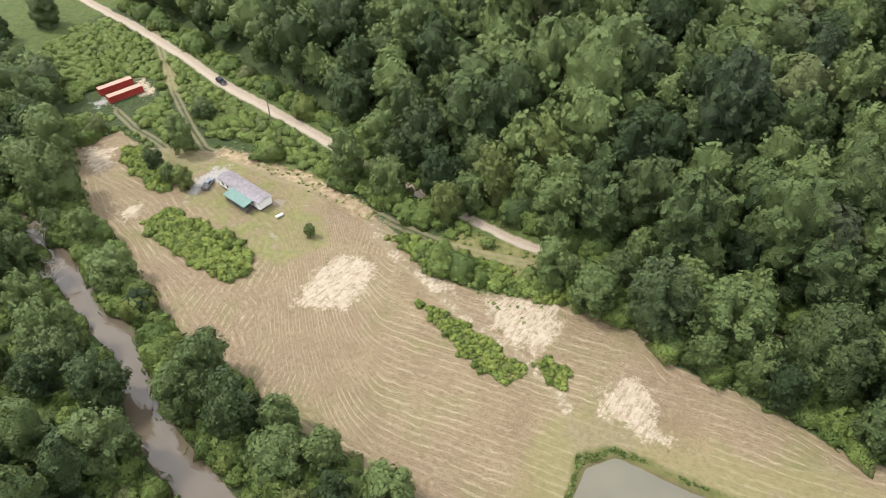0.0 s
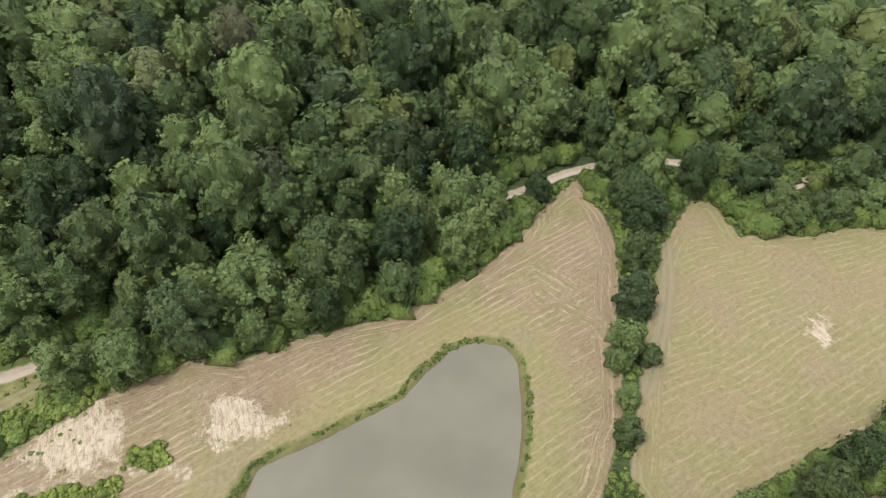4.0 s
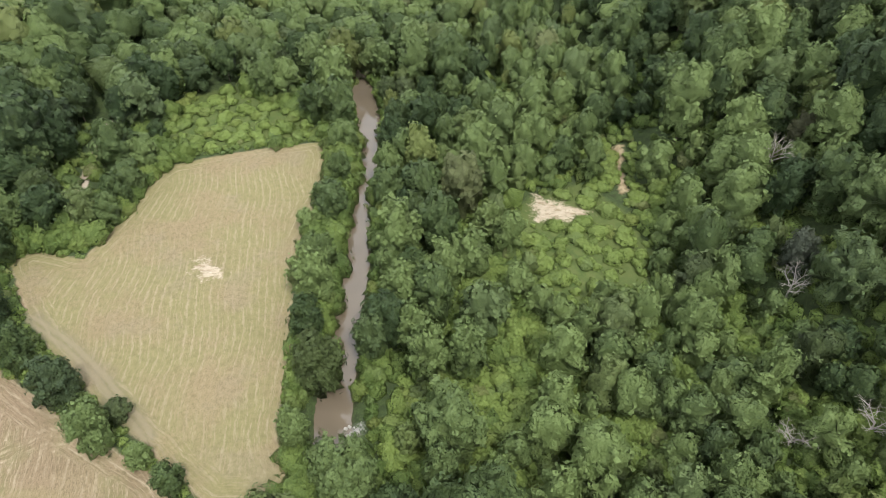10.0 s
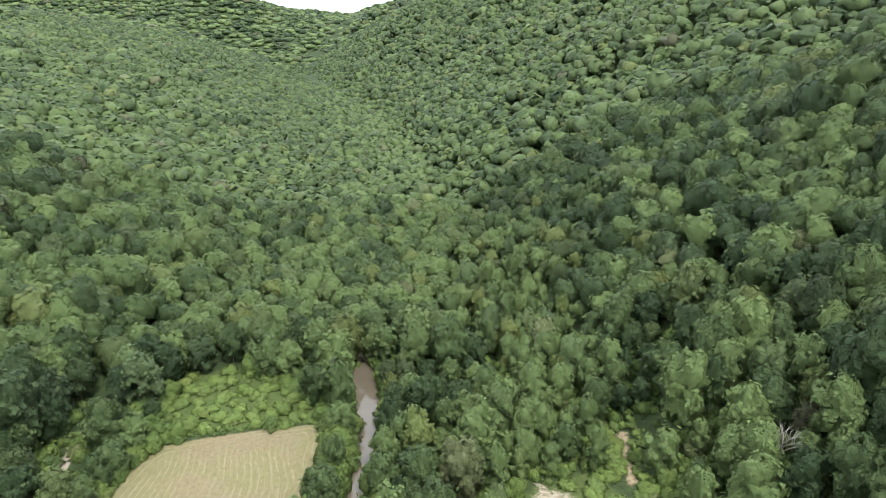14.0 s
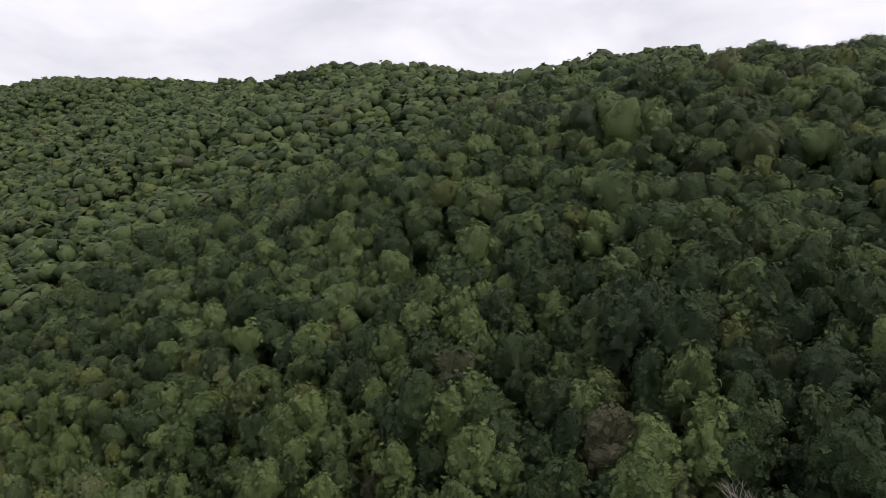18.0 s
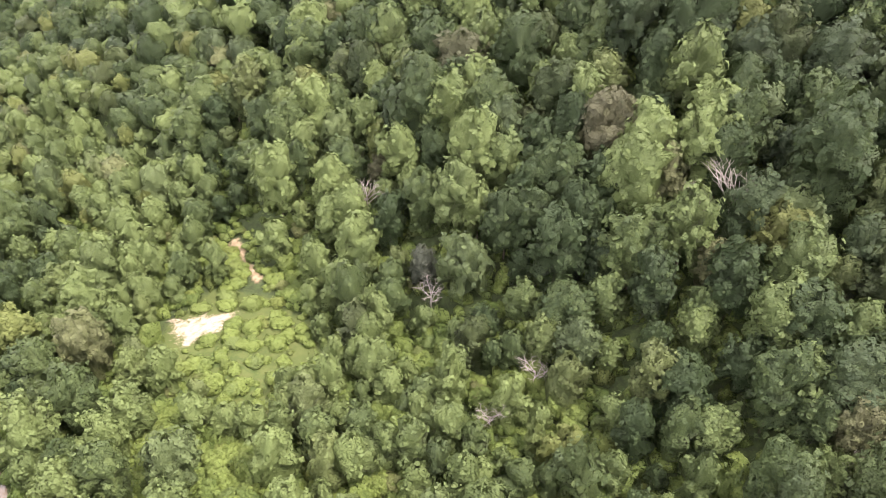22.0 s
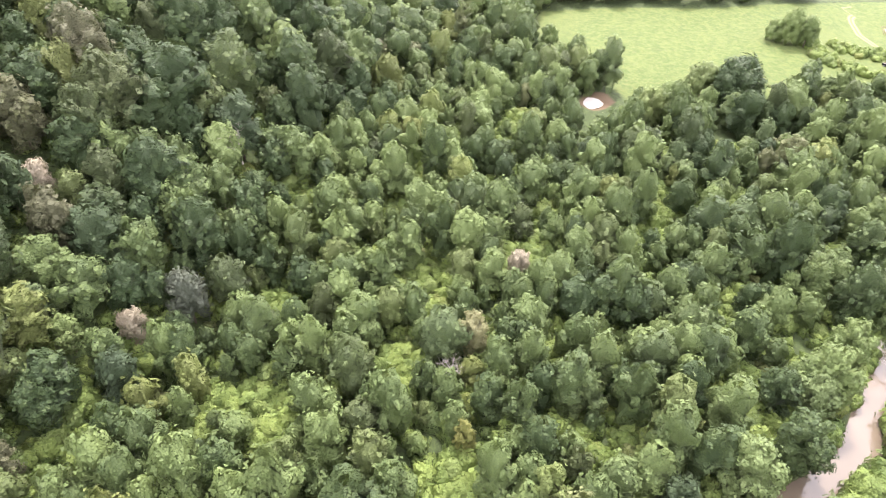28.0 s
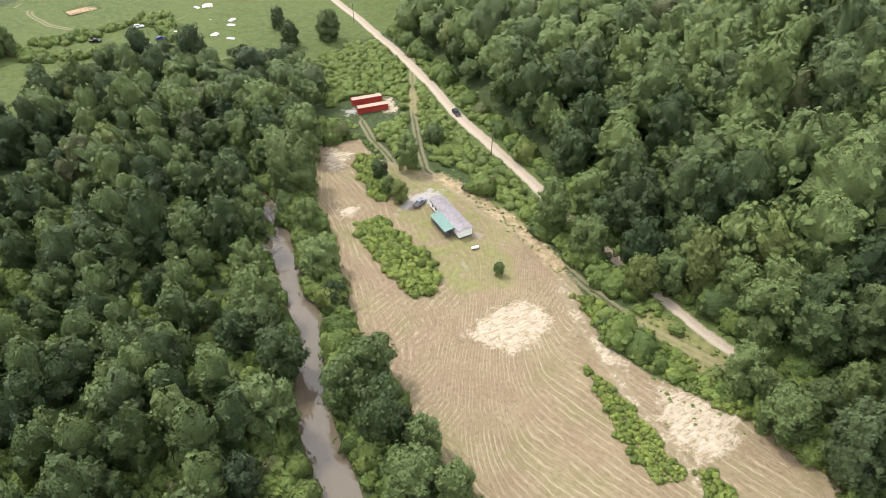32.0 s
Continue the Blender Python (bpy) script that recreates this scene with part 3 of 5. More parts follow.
tagged(new("creek", water_strip()), "slow muddy brown creek winding between wooded banks", "water", kind="structure")
pond_bm = bmesh.new()
pond_bm.faces.new([pond_bm.verts.new((x + (x - 57) * 0.03, y + (y - 43) * 0.03, -0.75)) for x, y in POND])
pond_me = bpy.data.meshes.new("pond")
pond_bm.to_mesh(pond_me)
pond_me.materials.append(M_POND)
tagged(new("pond", pond_me), "murky grey-green farm pond with a grassy rim", "water", kind="structure")


stock_bm = bmesh.new()
stock_bm.faces.new([stock_bm.verts.new((x, y, -0.5)) for x, y in STOCK_POND])
stock_me = bpy.data.meshes.new("stock_pond")
stock_bm.to_mesh(stock_me)
stock_me.materials.append(M_STOCK)
tagged(new("stock_pond", stock_me), "small pale stock pond below a raw brown bank", "water", kind="structure")

# ---- trees ----
def outline(f, widest, blunt):
    """Half width of a crown at a share f of its height: full skirt, rounded top."""
    f = np.asarray(f, float)
    up = np.clip((f - widest) / (1 - widest), 0, 1)
    return np.where(f < widest, 0.70 + 0.30 * np.sqrt(np.clip(f / widest, 0, 1)), np.sqrt(np.clip(1 - up ** blunt, 0.0, 1)))


def lobes_of(rnd, count, radius, height, base, widest, blunt):
    """Centres and sizes of the leafy boughs that stand out of a crown."""
    k = (np.arange(count) + rnd.uniform(0.2, 0.8, count)) / count
    f = 0.97 - 0.93 * k ** 0.92
    a = np.arange(count) * 2.4 + rnd.uniform(-0.5, 0.5, count)
    phase = rnd.uniform(0, 6.28, 2)
    r = radius * outline(f, widest, blunt) * (0.74 + 0.11 * np.sin(a + phase[0]) + 0.08 * np.sin(2 * a + phase[1]) + rnd.uniform(-0.07, 0.07, count))
    z = base + height * (f - 0.04) + rnd.uniform(-0.04, 0.04, count) * height
    size = radius * rnd.uniform(0.8, 1.25, count) * 1.55 / math.sqrt(count + 1.5)
    r[0], size[0] = 0.0, size[0] * 1.35
    z[0] = base + height - 0.9 * size[0]
    return np.stack([r * np.cos(a), r * np.sin(a), z, size], 1)


def swell(d, lobes, radius, height):
    """How far a crown reaches from its middle along the ways d, over all its boughs, and which bough is outermost."""
    plump = 0.50 / np.sqrt((d[:, 0] ** 2 + d[:, 1] ** 2) / (0.86 * radius) ** 2 + (d[:, 2] / (0.54 * height)) ** 2)
    near = d @ lobes[:, :3].T
    inside = near ** 2 - (lobes[:, :3] ** 2).sum(1)[None] + lobes[:, 3] ** 2
    reach = np.where(inside > 0, near + np.sqrt(np.maximum(inside, 0)), 0)
    return np.maximum(reach.max(1), plump), reach.argmax(1)


def leaf_shell(rnd, lobes, mid, radius, height, count, size):
    """Many small bent sprays of leaves all over the boughs, each a folded diamond that points its own way."""
    d = rnd.normal(size=(count, 3)) * np.array([1, 1, 0.9]) + np.array([0, 0, 0.55])
    d /= np.linalg.norm(d, axis=1)[:, None]
    reach, which = swell(d, lobes, radius, height)
    at = d * (reach * rnd.uniform(0.90, 1.07, count))[:, None]
    out = at - lobes[which, :3]
    n = out / np.linalg.norm(out, axis=1)[:, None] + 0.35 * d + rnd.normal(size=(count, 3)) * 0.30
    n[:, 2] += 0.15
    n /= np.linalg.norm(n, axis=1)[:, None]
    t = np.cross(n, rnd.normal(size=(count, 3)))
    t /= np.linalg.norm(t, axis=1)[:, None]
    b = np.cross(n, t)
    s = (size * rnd.uniform(0.5, 1.5, count))[:, None]
    bend = n * s * rnd.uniform(0.1, 0.5, (count, 1))
    at = at + mid
    v = np.stack([at - t * s, at - b * s * 0.92 - bend, at + t * s * 0.95, at + b * s * 0.92 - bend], 1)
    return v.reshape(-1, 3), np.arange(count * 4).reshape(-1, 4)


def heart_of(rnd, lobes, mid, radius, height, seg, rings, fill):
    """The closed, crumpled inner foliage of a crown, swollen to fill each of its boughs."""
    a = 2 * math.pi * (np.arange(seg)[None] + 0.5 * (np.arange(rings) % 2)[:, None] + rnd.uniform(-0.3, 0.3, (rings, seg))) / seg
    q = np.linspace(0.03, 0.84, rings)[:, None] * math.pi + rnd.uniform(-0.25, 0.25, (rings, seg)) * 2.6 / rings
    d = np.stack([np.sin(q) * np.cos(a), np.sin(q) * np.sin(a), np.cos(q)], 2).reshape(-1, 3)
    v = mid + d * (swell(d, lobes, radius, height)[0] * rnd.uniform(*fill, len(d)))[:, None]
    i, j = np.meshgrid(np.arange(rings - 1), np.arange(seg), indexing="ij")
    f = np.stack([i * seg + j, (i + 1) * seg + j, (i + 1) * seg + (j + 1) % seg, i * seg + (j + 1) % seg], 2).reshape(-1, 4)
    return v, f


def trunk_arrays(seg, height, r, seed=0, limbs=0, reach=0.28):
    """A tapered, slightly leaning trunk with limbs."""
    rnd = np.random.RandomState(seed)
    vs, fs = [], []

    def tube(p0, p1, r0, r1):
        b = len(vs)
        w = np.array(p1, float) - p0
        s = np.cross(w, (0.3, 0.9, 0.2))
        s /= np.linalg.norm(s)
        t = np.cross(w, s) / np.linalg.norm(w)
        for p, q in ((np.array(p0, float), r0), (np.array(p1, float), r1)):
            for j in range(seg):
                a = 2 * math.pi * j / seg
                vs.append(p + s * q * math.cos(a) + t * q * math.sin(a))
        for j in range(seg):
            fs.append((b + j, b + (j + 1) % seg, b + seg + (j + 1) % seg, b + seg + j))

    lean = rnd.uniform(-0.05, 0.05, 2) * height
    tube((0, 0, -1.2), (lean[0], lean[1], height * 0.55), r, r * 0.7)
    tube((lean[0], lean[1], height * 0.55), (lean[0] * 1.5, lean[1] * 1.5, height), r * 0.7, r * 0.25)
    for i in range(limbs):
        a, z = i * 2.4 + rnd.uniform(-0.4, 0.4), height * rnd.uniform(0.4, 0.85)
        far = height * reach * rnd.uniform(0.7, 1.2)
        tip = (far * math.cos(a), far * math.sin(a), z + far * rnd.uniform(0.5, 1.0))
        tube((lean[0], lean[1], z), tip, r * 0.42, r * 0.14)
        for j in range(2 if reach > 0.3 else 0):
            q = a + rnd.uniform(-0.9, 0.9)
            tube(tip, (tip[0] + far * 0.5 * math.cos(q), tip[1] + far * 0.5 * math.sin(q), tip[2] + far * rnd.uniform(0.1, 0.6)), r * 0.14, r * 0.05)
    return np.array(vs), np.array(fs)


def crown(seed, lobes, leaves, size, radius=6.0, height=11.0, base=6.0, widest=0.4, blunt=2.2, seg=12, rings=8, trunk=False, lacy=True):
    """Arrays of a whole tree: points, faces, and which faces are leaf (0), bark (1) or inner foliage (2).
    A lacy crown has an open shell of leaves round its closed heart, a plain one the heart alone."""
    rnd = np.random.RandomState(seed)
    mid = np.array([0, 0, base + height * 0.42])
    boughs = lobes_of(rnd, lobes, radius, height, base, widest, blunt) - np.append(mid, 0)
    layers = [(*heart_of(rnd, boughs, mid, radius, height, seg, rings, (0.84, 1.0)), 0), (*heart_of(rnd, boughs, mid, radius, height, seg * 5 // 8, rings * 5 // 8, (0.62, 0.76)), 2)] if lacy else [(*heart_of(rnd, boughs, mid, radius, height, seg, rings, (0.78, 1.04)), 2)]
    layers.append((*leaf_shell(rnd, boughs, mid, radius, height, leaves, size), 0))
    if trunk:
        layers.append((*trunk_arrays(4, base + height * 0.3, 0.32, seed), 1))
    start = np.cumsum([0] + [len(v) for v, f, k in layers])
    return np.concatenate([v for v, f, k in layers]), np.concatenate([f + i for (v, f, k), i in zip(layers, start)]), np.concatenate([np.full(len(f), k) for v, f, k in layers])


def scatter(rnd, box, gap, keep):
    """Uneven rows of places about gap apart, where keep() says so."""
    x0, y0, x1, y1 = box
    gx, gy = np.meshgrid(np.arange(x0, x1, gap), np.arange(y0, y1, gap * 0.87))
    gx = gx + (np.arange(gx.shape[0]) % 2)[:, None] * gap / 2
    x, y = gx.ravel() + rnd.uniform(-0.33, 0.33, gx.size) * gap, gy.ravel() + rnd.uniform(-0.33, 0.33, gx.size) * gap
    k = keep(x, y)
    return x[k], y[k]


SCRUB_WEST = [(-128, 205), (-105, 240), (-128, 268), (-150, 262), (-158, 240), (-150, 222), (-135, 205), (-126, 190), (-100, 186)]
SCRUB_TRACK = [(-128, 190), (-120, 222), (-96, 224), (-80, 200), (-70, 178), (-84, 171), (-100, 178), (-112, 187)]
SCRUB_SOUTH = [(58, -28), (75, -45), (88, -62), (100, -84), (88, -92), (66, -92), (46, -76), (30, -58), (40, -40)]


# x, y, radius: gaps in the roadside trees through which the road shows
ROAD_GAPS = [(134, 63, 4), (177, 28, 9), (184, -5, 6.5), (208, -19, 8), (224, -26, 5)]


def road_gap(x, y):
    return np.maximum.reduce([r - np.hypot(x - a, y - b) for a, b, r in ROAD_GAPS])


def open_ground(x, y):
    """How far a place lies from the nearest open ground: below zero on it."""
    d = np.maximum.reduce([along(x, y, p) for p in (UPPER_FIELD, LOWER_FIELD, POND, PASTURE, GLADE, SAND_GLADE, SOUTH_GLADE, STOCK_POND, WEST_GLADE, POND_GAP)])
    u = valley(x, y)[0]
    d = np.maximum(d, np.where(u < -158, 0.5, np.where(u < 40, 5.8, np.where(u < 208, 5.0, 0.5))) - along(x, y, CREEK, False))
    d = np.maximum(d, np.where((u < -142) | ((u > -86) & (u < -57)), 5.6, table(u, 50, 0.8, 54, 6.0, 90, 6.0, 96, 3.0, 108, 3.0, 112, 5.0, 118, 5.0, 122, 0.8, 164, 0.8, 166, 4.0, 173, 4.0, 176, 0.8)) - along(x, y, ROAD, False))
    for t, half in zip(TRACKS, (5.0, 5.0, 6.5, 5.0, 2.0, 2.0)):
        d = np.maximum(d, half - along(x, y, t, False))
    d = np.maximum(d, np.maximum(22.0 - np.hypot(x + 109, y - 203), np.maximum(11.0 - np.hypot(x - 74, y + 26), 12.0 - np.hypot(x + 64, y - 177))))
    d = np.maximum(d, road_gap(x, y))
    lane = 8.0 - along(x, y, [(150, 30), (118, 19), (92, 9), (66, 4)], False)
    return -np.maximum.reduce([d, bank_scrub(x, y), along(x, y, SCRUB_WEST), along(x, y, SCRUB_TRACK), np.where(ripple(x, y, 17, 40) > -0.05, -9, along(x, y, SCRUB_SOUTH)), lane])


def joined(name, variants, x, y, z, size, turn, tall, tint, material):
    """Many plants of a few shapes as one mesh."""
    vs, fs, ts, bs, base = [], [], [], [], 0
    kind = np.arange(len(x)) % len(variants)
    for k, (v, f, bark) in enumerate(variants):
        m = np.nonzero(kind == k)[0]
        c, s = np.cos(turn[m])[:, None], np.sin(turn[m])[:, None]
        px = (v[:, 0] * c - v[:, 1] * s) * size[m][:, None] + x[m][:, None]
        py = (v[:, 0] * s + v[:, 1] * c) * size[m][:, None] + y[m][:, None]
        pz = v[:, 2] * (size[m] * tall[m])[:, None] + z[m][:, None]
        vs.append(np.stack([px, py, pz], 2).reshape(-1, 3))
        fs.append((f[None] + (np.arange(len(m)) * len(v))[:, None, None] + base).reshape(-1, 4))
        ts.append(np.repeat(tint[m], len(f)))
        bs.append(np.tile(bark, len(m)))
        base += len(m) * len(v)
    me = mesh_of(name, np.concatenate(vs), np.concatenate(fs), material[1 if "far" in name or "ridge" in name else 0], np.concatenate(ts), True)
    me.materials.append(M_BARK)
    me.materials.append(material[1])
    me.polygons.foreach_set("material_index", np.concatenate(bs).astype(np.int32))
    return new(name, me)


NEAR_CROWNS = [crown(100 + i, 30 + i % 5, 400, 0.60, 5.6 + 0.5 * (i % 3), 14 + (i % 4), 2.2, 0.46, 2.3, 17, 12, True) for i in range(9)]
YOUNG_CROWNS = [crown(150 + i, 15 + i % 4, 200, 0.48, 4.0 + 0.3 * (i % 4), 11.0 + (i % 5), 0.4, 0.26 + 0.03 * (i % 5), 1.7 + 0.2 * (i % 4), 14, 11) for i in range(10)]
MID_CROWNS = [crown(200 + i, 17, 85, 0.85, 6.0, 10.5, 3.5, 0.5, 2.4, 10, 7) for i in range(7)]
FAR_CROWNS = [crown(300 + i, 11, 9, 1.35, 6.0, 9.5, 3.0, 0.5, 2.4, 6, 5, False, False) for i in range(6)]
FINE_CROWNS = [crown(400 + i, 38 + i % 5, 900, 0.44, 6.0, 11.5 + i % 4, 1.0, 0.36 + 0.03 * (i % 4), 2.0 + 0.15 * (i % 3), 22, 15) for i in range(8)]
BIG_CROWNS = [crown(460 + i, 66, 1900, 0.32, 6.0, 9.5 + i, 0.8, 0.4, 2.3, 30, 19) for i in range(3)]
CONE_CROWNS = [crown(440, 30, 800, 0.36, 4.0, 9.0, 0.6, 0.12, 1.5, 16, 12)]


def vine_bank(x, y):
    """Rank vines instead of trees on parts of the creek's south-west bank."""
    off = beside(x, y, CREEK)
    u = valley(x, y)[0]
    return (off * SOUTH_SIDE > 4.5) & (off * SOUTH_SIDE < 17 + 4 * ripple(x, y, 11, 51)) & (ripple(x, y, 34, 50) > -0.05) & (u < 40) & (u > -152)


SOUTH_SIDE = np.sign(beside(np.array([-70.0]), np.array([50.0]), CREEK))[0]


def tall_crop(x, y):
    """Height of the woods: taller on the slopes than on the valley floor."""
    u, w = valley(x, y)
    return 0.90 + 0.30 * np.maximum(smooth(0, 50, w - south_toe(u)), smooth(-25, 15, north_toe(u) - w))


def slim(x, y):
    """Where the woods are young: slender, close trees on the floor south of the creek."""
    u, w = valley(x, y)
    return smooth(-8, 14, w) * smooth(22, -6, w - south_toe(u))


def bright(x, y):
    """Young, paler growth on the moist floor south of the creek, plus slope light and shade painted in."""
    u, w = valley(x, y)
    # north slope tinted up as if sunlit, southern woods down as if shaded
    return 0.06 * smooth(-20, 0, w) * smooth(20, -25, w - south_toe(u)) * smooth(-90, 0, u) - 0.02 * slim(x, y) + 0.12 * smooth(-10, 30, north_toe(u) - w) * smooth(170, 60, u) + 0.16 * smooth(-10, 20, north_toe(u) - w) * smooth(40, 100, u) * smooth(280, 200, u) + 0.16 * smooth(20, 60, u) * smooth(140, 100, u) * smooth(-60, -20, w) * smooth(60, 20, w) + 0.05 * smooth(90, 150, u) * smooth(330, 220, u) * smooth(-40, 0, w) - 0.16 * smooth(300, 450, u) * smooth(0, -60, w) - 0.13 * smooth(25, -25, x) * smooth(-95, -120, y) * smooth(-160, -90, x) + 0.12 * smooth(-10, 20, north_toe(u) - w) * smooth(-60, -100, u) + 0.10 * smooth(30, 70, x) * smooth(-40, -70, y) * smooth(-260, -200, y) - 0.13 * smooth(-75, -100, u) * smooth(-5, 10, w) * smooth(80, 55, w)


# x, y, height of bare dead trees
DEAD = [(-34, -139, 26), (4, -108, 13), (34, -126, 14), (-58, -92, 13), (-95, 8, 12), (-107, 128, 12), (-27, -141, 17), (-163, -47, 20), (13, -96, 12), (-98, 112, 11), (60, -152, 19)]
# x, y, crown radius, look: trees whose leaves have turned
FADING = [(-131, 29, 3.4, 0), (-106, 14, 4.2, 1), (-78, 10, 2.6, 2), (-114, -53, 5.2, 3), (-105, -63, 3.6, 0), (-133, -87, 3.6, 0), (-148, -97, 4.4, 0), (-60, -75, 2.8, 2), (-85, -108, 2.6, 2), (-73, -120, 5.0, 3), (-48, -128, 3.4, 1), (38, -132, 4.0, 3)]


# x, y, crown radius
CREEK_TREES = [(-82, 112, 6.2), (-72, 103, 3.6), (-54, 75, 5.6), (-42, 71, 6), (-31, 62, 6.5), (-72, 78, 6.1), (-95, 128, 4), (-111, 144, 9), (-120, 107, 7.5), (-63, 50, 4.4), (84, -29, 6.2), (74, -18, 3.6), (137, -61, 4.2), (129, -51, 3.7), (144, -70, 4), (105, -40, 5.6), (159, -80, 5.2), (59, -21, 7.6)]
LANE_TREES = [(113, 17, 5.6), (97, 14, 5.2), (101, 9, 3.2), (88, 9, 3), (79, 6, 3.5), (127, 22, 4.8), (146, 27, 8), (151, 33, 7.4)]
YARD_TREES = [(-76, 151, 3.8), (-82, 170, 5.4), (-80, 189, 5.0), (-88, 161, 3.8), (-81, 154, 3.3), (-36, 130, 1.9)]
EDGE_TREES = [(141, 57, 4.6), (64, 93, 10), (80, 84, 10), (48, 97, 8), (36, 103, 6.4), (27, 112, 5.6), (96, 74, 8)]
PASTURE_TREES = [(-196, 204, 7), (-229, 128, 12), (-163, 259, 6.6), (-291, 181, 6.5), (-287, 187, 5), (-296, 176, 5.5), (-236, 118, 7), (-215, 90, 6)]
TREES = [tree + (k,) for k, row in enumerate((CREEK_TREES, LANE_TREES, YARD_TREES, EDGE_TREES, PASTURE_TREES)) for tree in row]
STANDS = (("leaning over the muddy creek bank", "trees along the creek"), ("in the bushy strip between two mown fields", "trees between the fields"), ("beside the yard of the mobile home", "trees round the yard"),
          ("at the wooded edge above the mown field", "trees at the field edge"), ("on the edge of the far green pasture", "pasture trees"))


def tree_thing(name, x, y, radius, shape, trunk, turn, tall, label, group, base=6.0):
    top = new(name)
    top.matrix_world = pose(x, y, float(terrain(x, y)[0]), 0, 0, turn) @ Matrix.Diagonal((radius / base, radius / base, radius / base * tall, 1))
    for part_name, me in (("trunk", trunk), ("crown", shape)):
        if me:
            new(part_name, me).parent = top
    return tagged(top, label, "tree", group)


def crown_mesh(shape, leaf=M_LEAF):
    me = mesh_of("crown", shape[0], shape[1], leaf[0], None, True)
    me.materials.append(leaf[1])
    me.polygons.foreach_set("material_index", (shape[2] > 1).astype(np.int32))
    return me


FINE_MESHES = [crown_mesh(shape) for shape in FINE_CROWNS]
TRUNK_MESHES = [mesh_of("trunk", *trunk_arrays(7, 9.5, 0.36, i, 6), M_BARK) for i in range(4)]
BIG_MESHES = [crown_mesh(shape) for shape in BIG_CROWNS]
CONE_MESH = crown_mesh(CONE_CROWNS[0])
FADING_MESHES = [crown_mesh(FINE_CROWNS[i], leaf) for i, leaf in enumerate((M_ROSY, M_TAN, M_YELLOW, M_GREYLEAF))]
FADING_WORDS = ("pinkish brown fading tree among green woods", "pale tan green fading tree among green woods", "slender bright yellow tree among green woods", "dull dark grey green tree among brighter woods")
TREE_WORDS = ("rounded dark green tree", "tall full-crowned green tree", "bushy light green tree")


def build_woods():
    rnd = np.random.RandomState(5)
    tx, ty, tr = np.array([t[0] for t in TREES]), np.array([t[1] for t in TREES]), np.array([t[2] for t in TREES])
    for i, (x, y, r, where) in enumerate(TREES):
        tree_thing("broadleaf_tree", x, y, r * (1.0, 0.92, 0.8, 1.0, 0.95)[where], BIG_MESHES[i % 3] if r > 7 else FINE_MESHES[i % 8], TRUNK_MESHES[i % 4], i * 77.0, 0.95 + 0.1 * (i % 4), TREE_WORDS[i % 3] + " " + STANDS[where][0], STANDS[where][1])
    for i, (x, y, r) in enumerate(((-193, 262, 4.0), (-176, 246, 4.6), (-154, 223, 2.6))):
        tree_thing("conical_tree", x, y, r, CONE_MESH, TRUNK_MESHES[0], i * 70.0, 1.15, "small dense dark conical tree standing alone in the pasture", "pasture trees", 4.0)

    for i, (x, y, r, look_of) in enumerate(FADING):
        tree_thing("fading_tree", x, y, r, FADING_MESHES[look_of], TRUNK_MESHES[i % 4], i * 50.0, 1.0 + 1.5 / r, FADING_WORDS[look_of], "trees with turned leaves", 6.0)
    tx, ty, tr = np.append(tx, [t[0] for t in FADING]), np.append(ty, [t[1] for t in FADING]), np.append(tr, [t[2] for t in FADING])

    tx, ty, tr = np.append(tx, [t[0] for t in DEAD]), np.append(ty, [t[1] for t in DEAD]), np.append(tr, [3.0 for t in DEAD])

    def clear(x, y):
        return np.min(np.hypot(x[:, None] - tx, y[:, None] - ty) - 0.75 * tr, axis=1) > 2.5

    def near_keep(x, y):
        r = np.hypot(x, y)
        return (r < 235) & ((r > 36) | (r < 23)) & (open_ground(x, y) > 1.5) & (slim(x, y) < 0.45) & ~vine_bank(x, y)

    def young_keep(x, y):
        r = np.hypot(x, y)
        return (r < 330) & ((r > 36) | (r < 23)) & (open_ground(x, y) > 1.0) & (slim(x, y) >= 0.45) & (ripple(x, y, 24, 41) > -0.55) & ~vine_bank(x, y)

    def mid_keep(x, y):
        r, a = np.hypot(x, y), np.degrees(np.arctan2(x, y)) % 360
        reach = np.where((a > 70) & (a < 212), 430, np.where((a > 255) & (a < 350), 420, 275))
        return (r >= 235) & (r < reach) & (open_ground(x, y) > 2) & ((slim(x, y) < 0.45) | (r >= 330))

    def far_keep(x, y):
        r, a = np.hypot(x, y), np.degrees(np.arctan2(x, y)) % 360
        u, w = valley(x, y)
        s, n = w - south_toe(u), north_toe(u) - w
        return (r >= 430) & (r < 1800) & (a > 70) & (a < 212) & (s < table(u, -300, 330, 250, 350, 600, 420, 1000, 500, 1600, 470) + 90) & (n < 600)

    x, y = scatter(rnd, (-240, -240, 240, 240), 9.1, near_keep)
    k = clear(x, y)
    x, y = x[k], y[k]
    yx, yy = scatter(rnd, (-335, -240, 240, 330), 7.3, young_keep)
    k = clear(yx, yy)
    yx, yy = yx[k], yy[k]
    # trees that stand in front, along the creek, the fields and the road, are things of their own
    edge = (open_ground(x, y) < 6.5) & (np.hypot(x, y) < 185)
    order = np.nonzero(edge)[0][:235]
    for i in order:
        r = rnd.uniform(4.2, 6.2) * float(tall_crop(x[i:i + 1], y[i:i + 1])[0]) * 1.12
        tree_thing("woodland_tree", x[i], y[i], r, FINE_MESHES[i % 8], TRUNK_MESHES[i % 4], rnd.uniform(0, 360), rnd.uniform(1.0, 1.3), TREE_WORDS[i % 3] + " at the edge of the woods", "trees at the edge of the woods")
    rest = np.ones(len(x), bool)
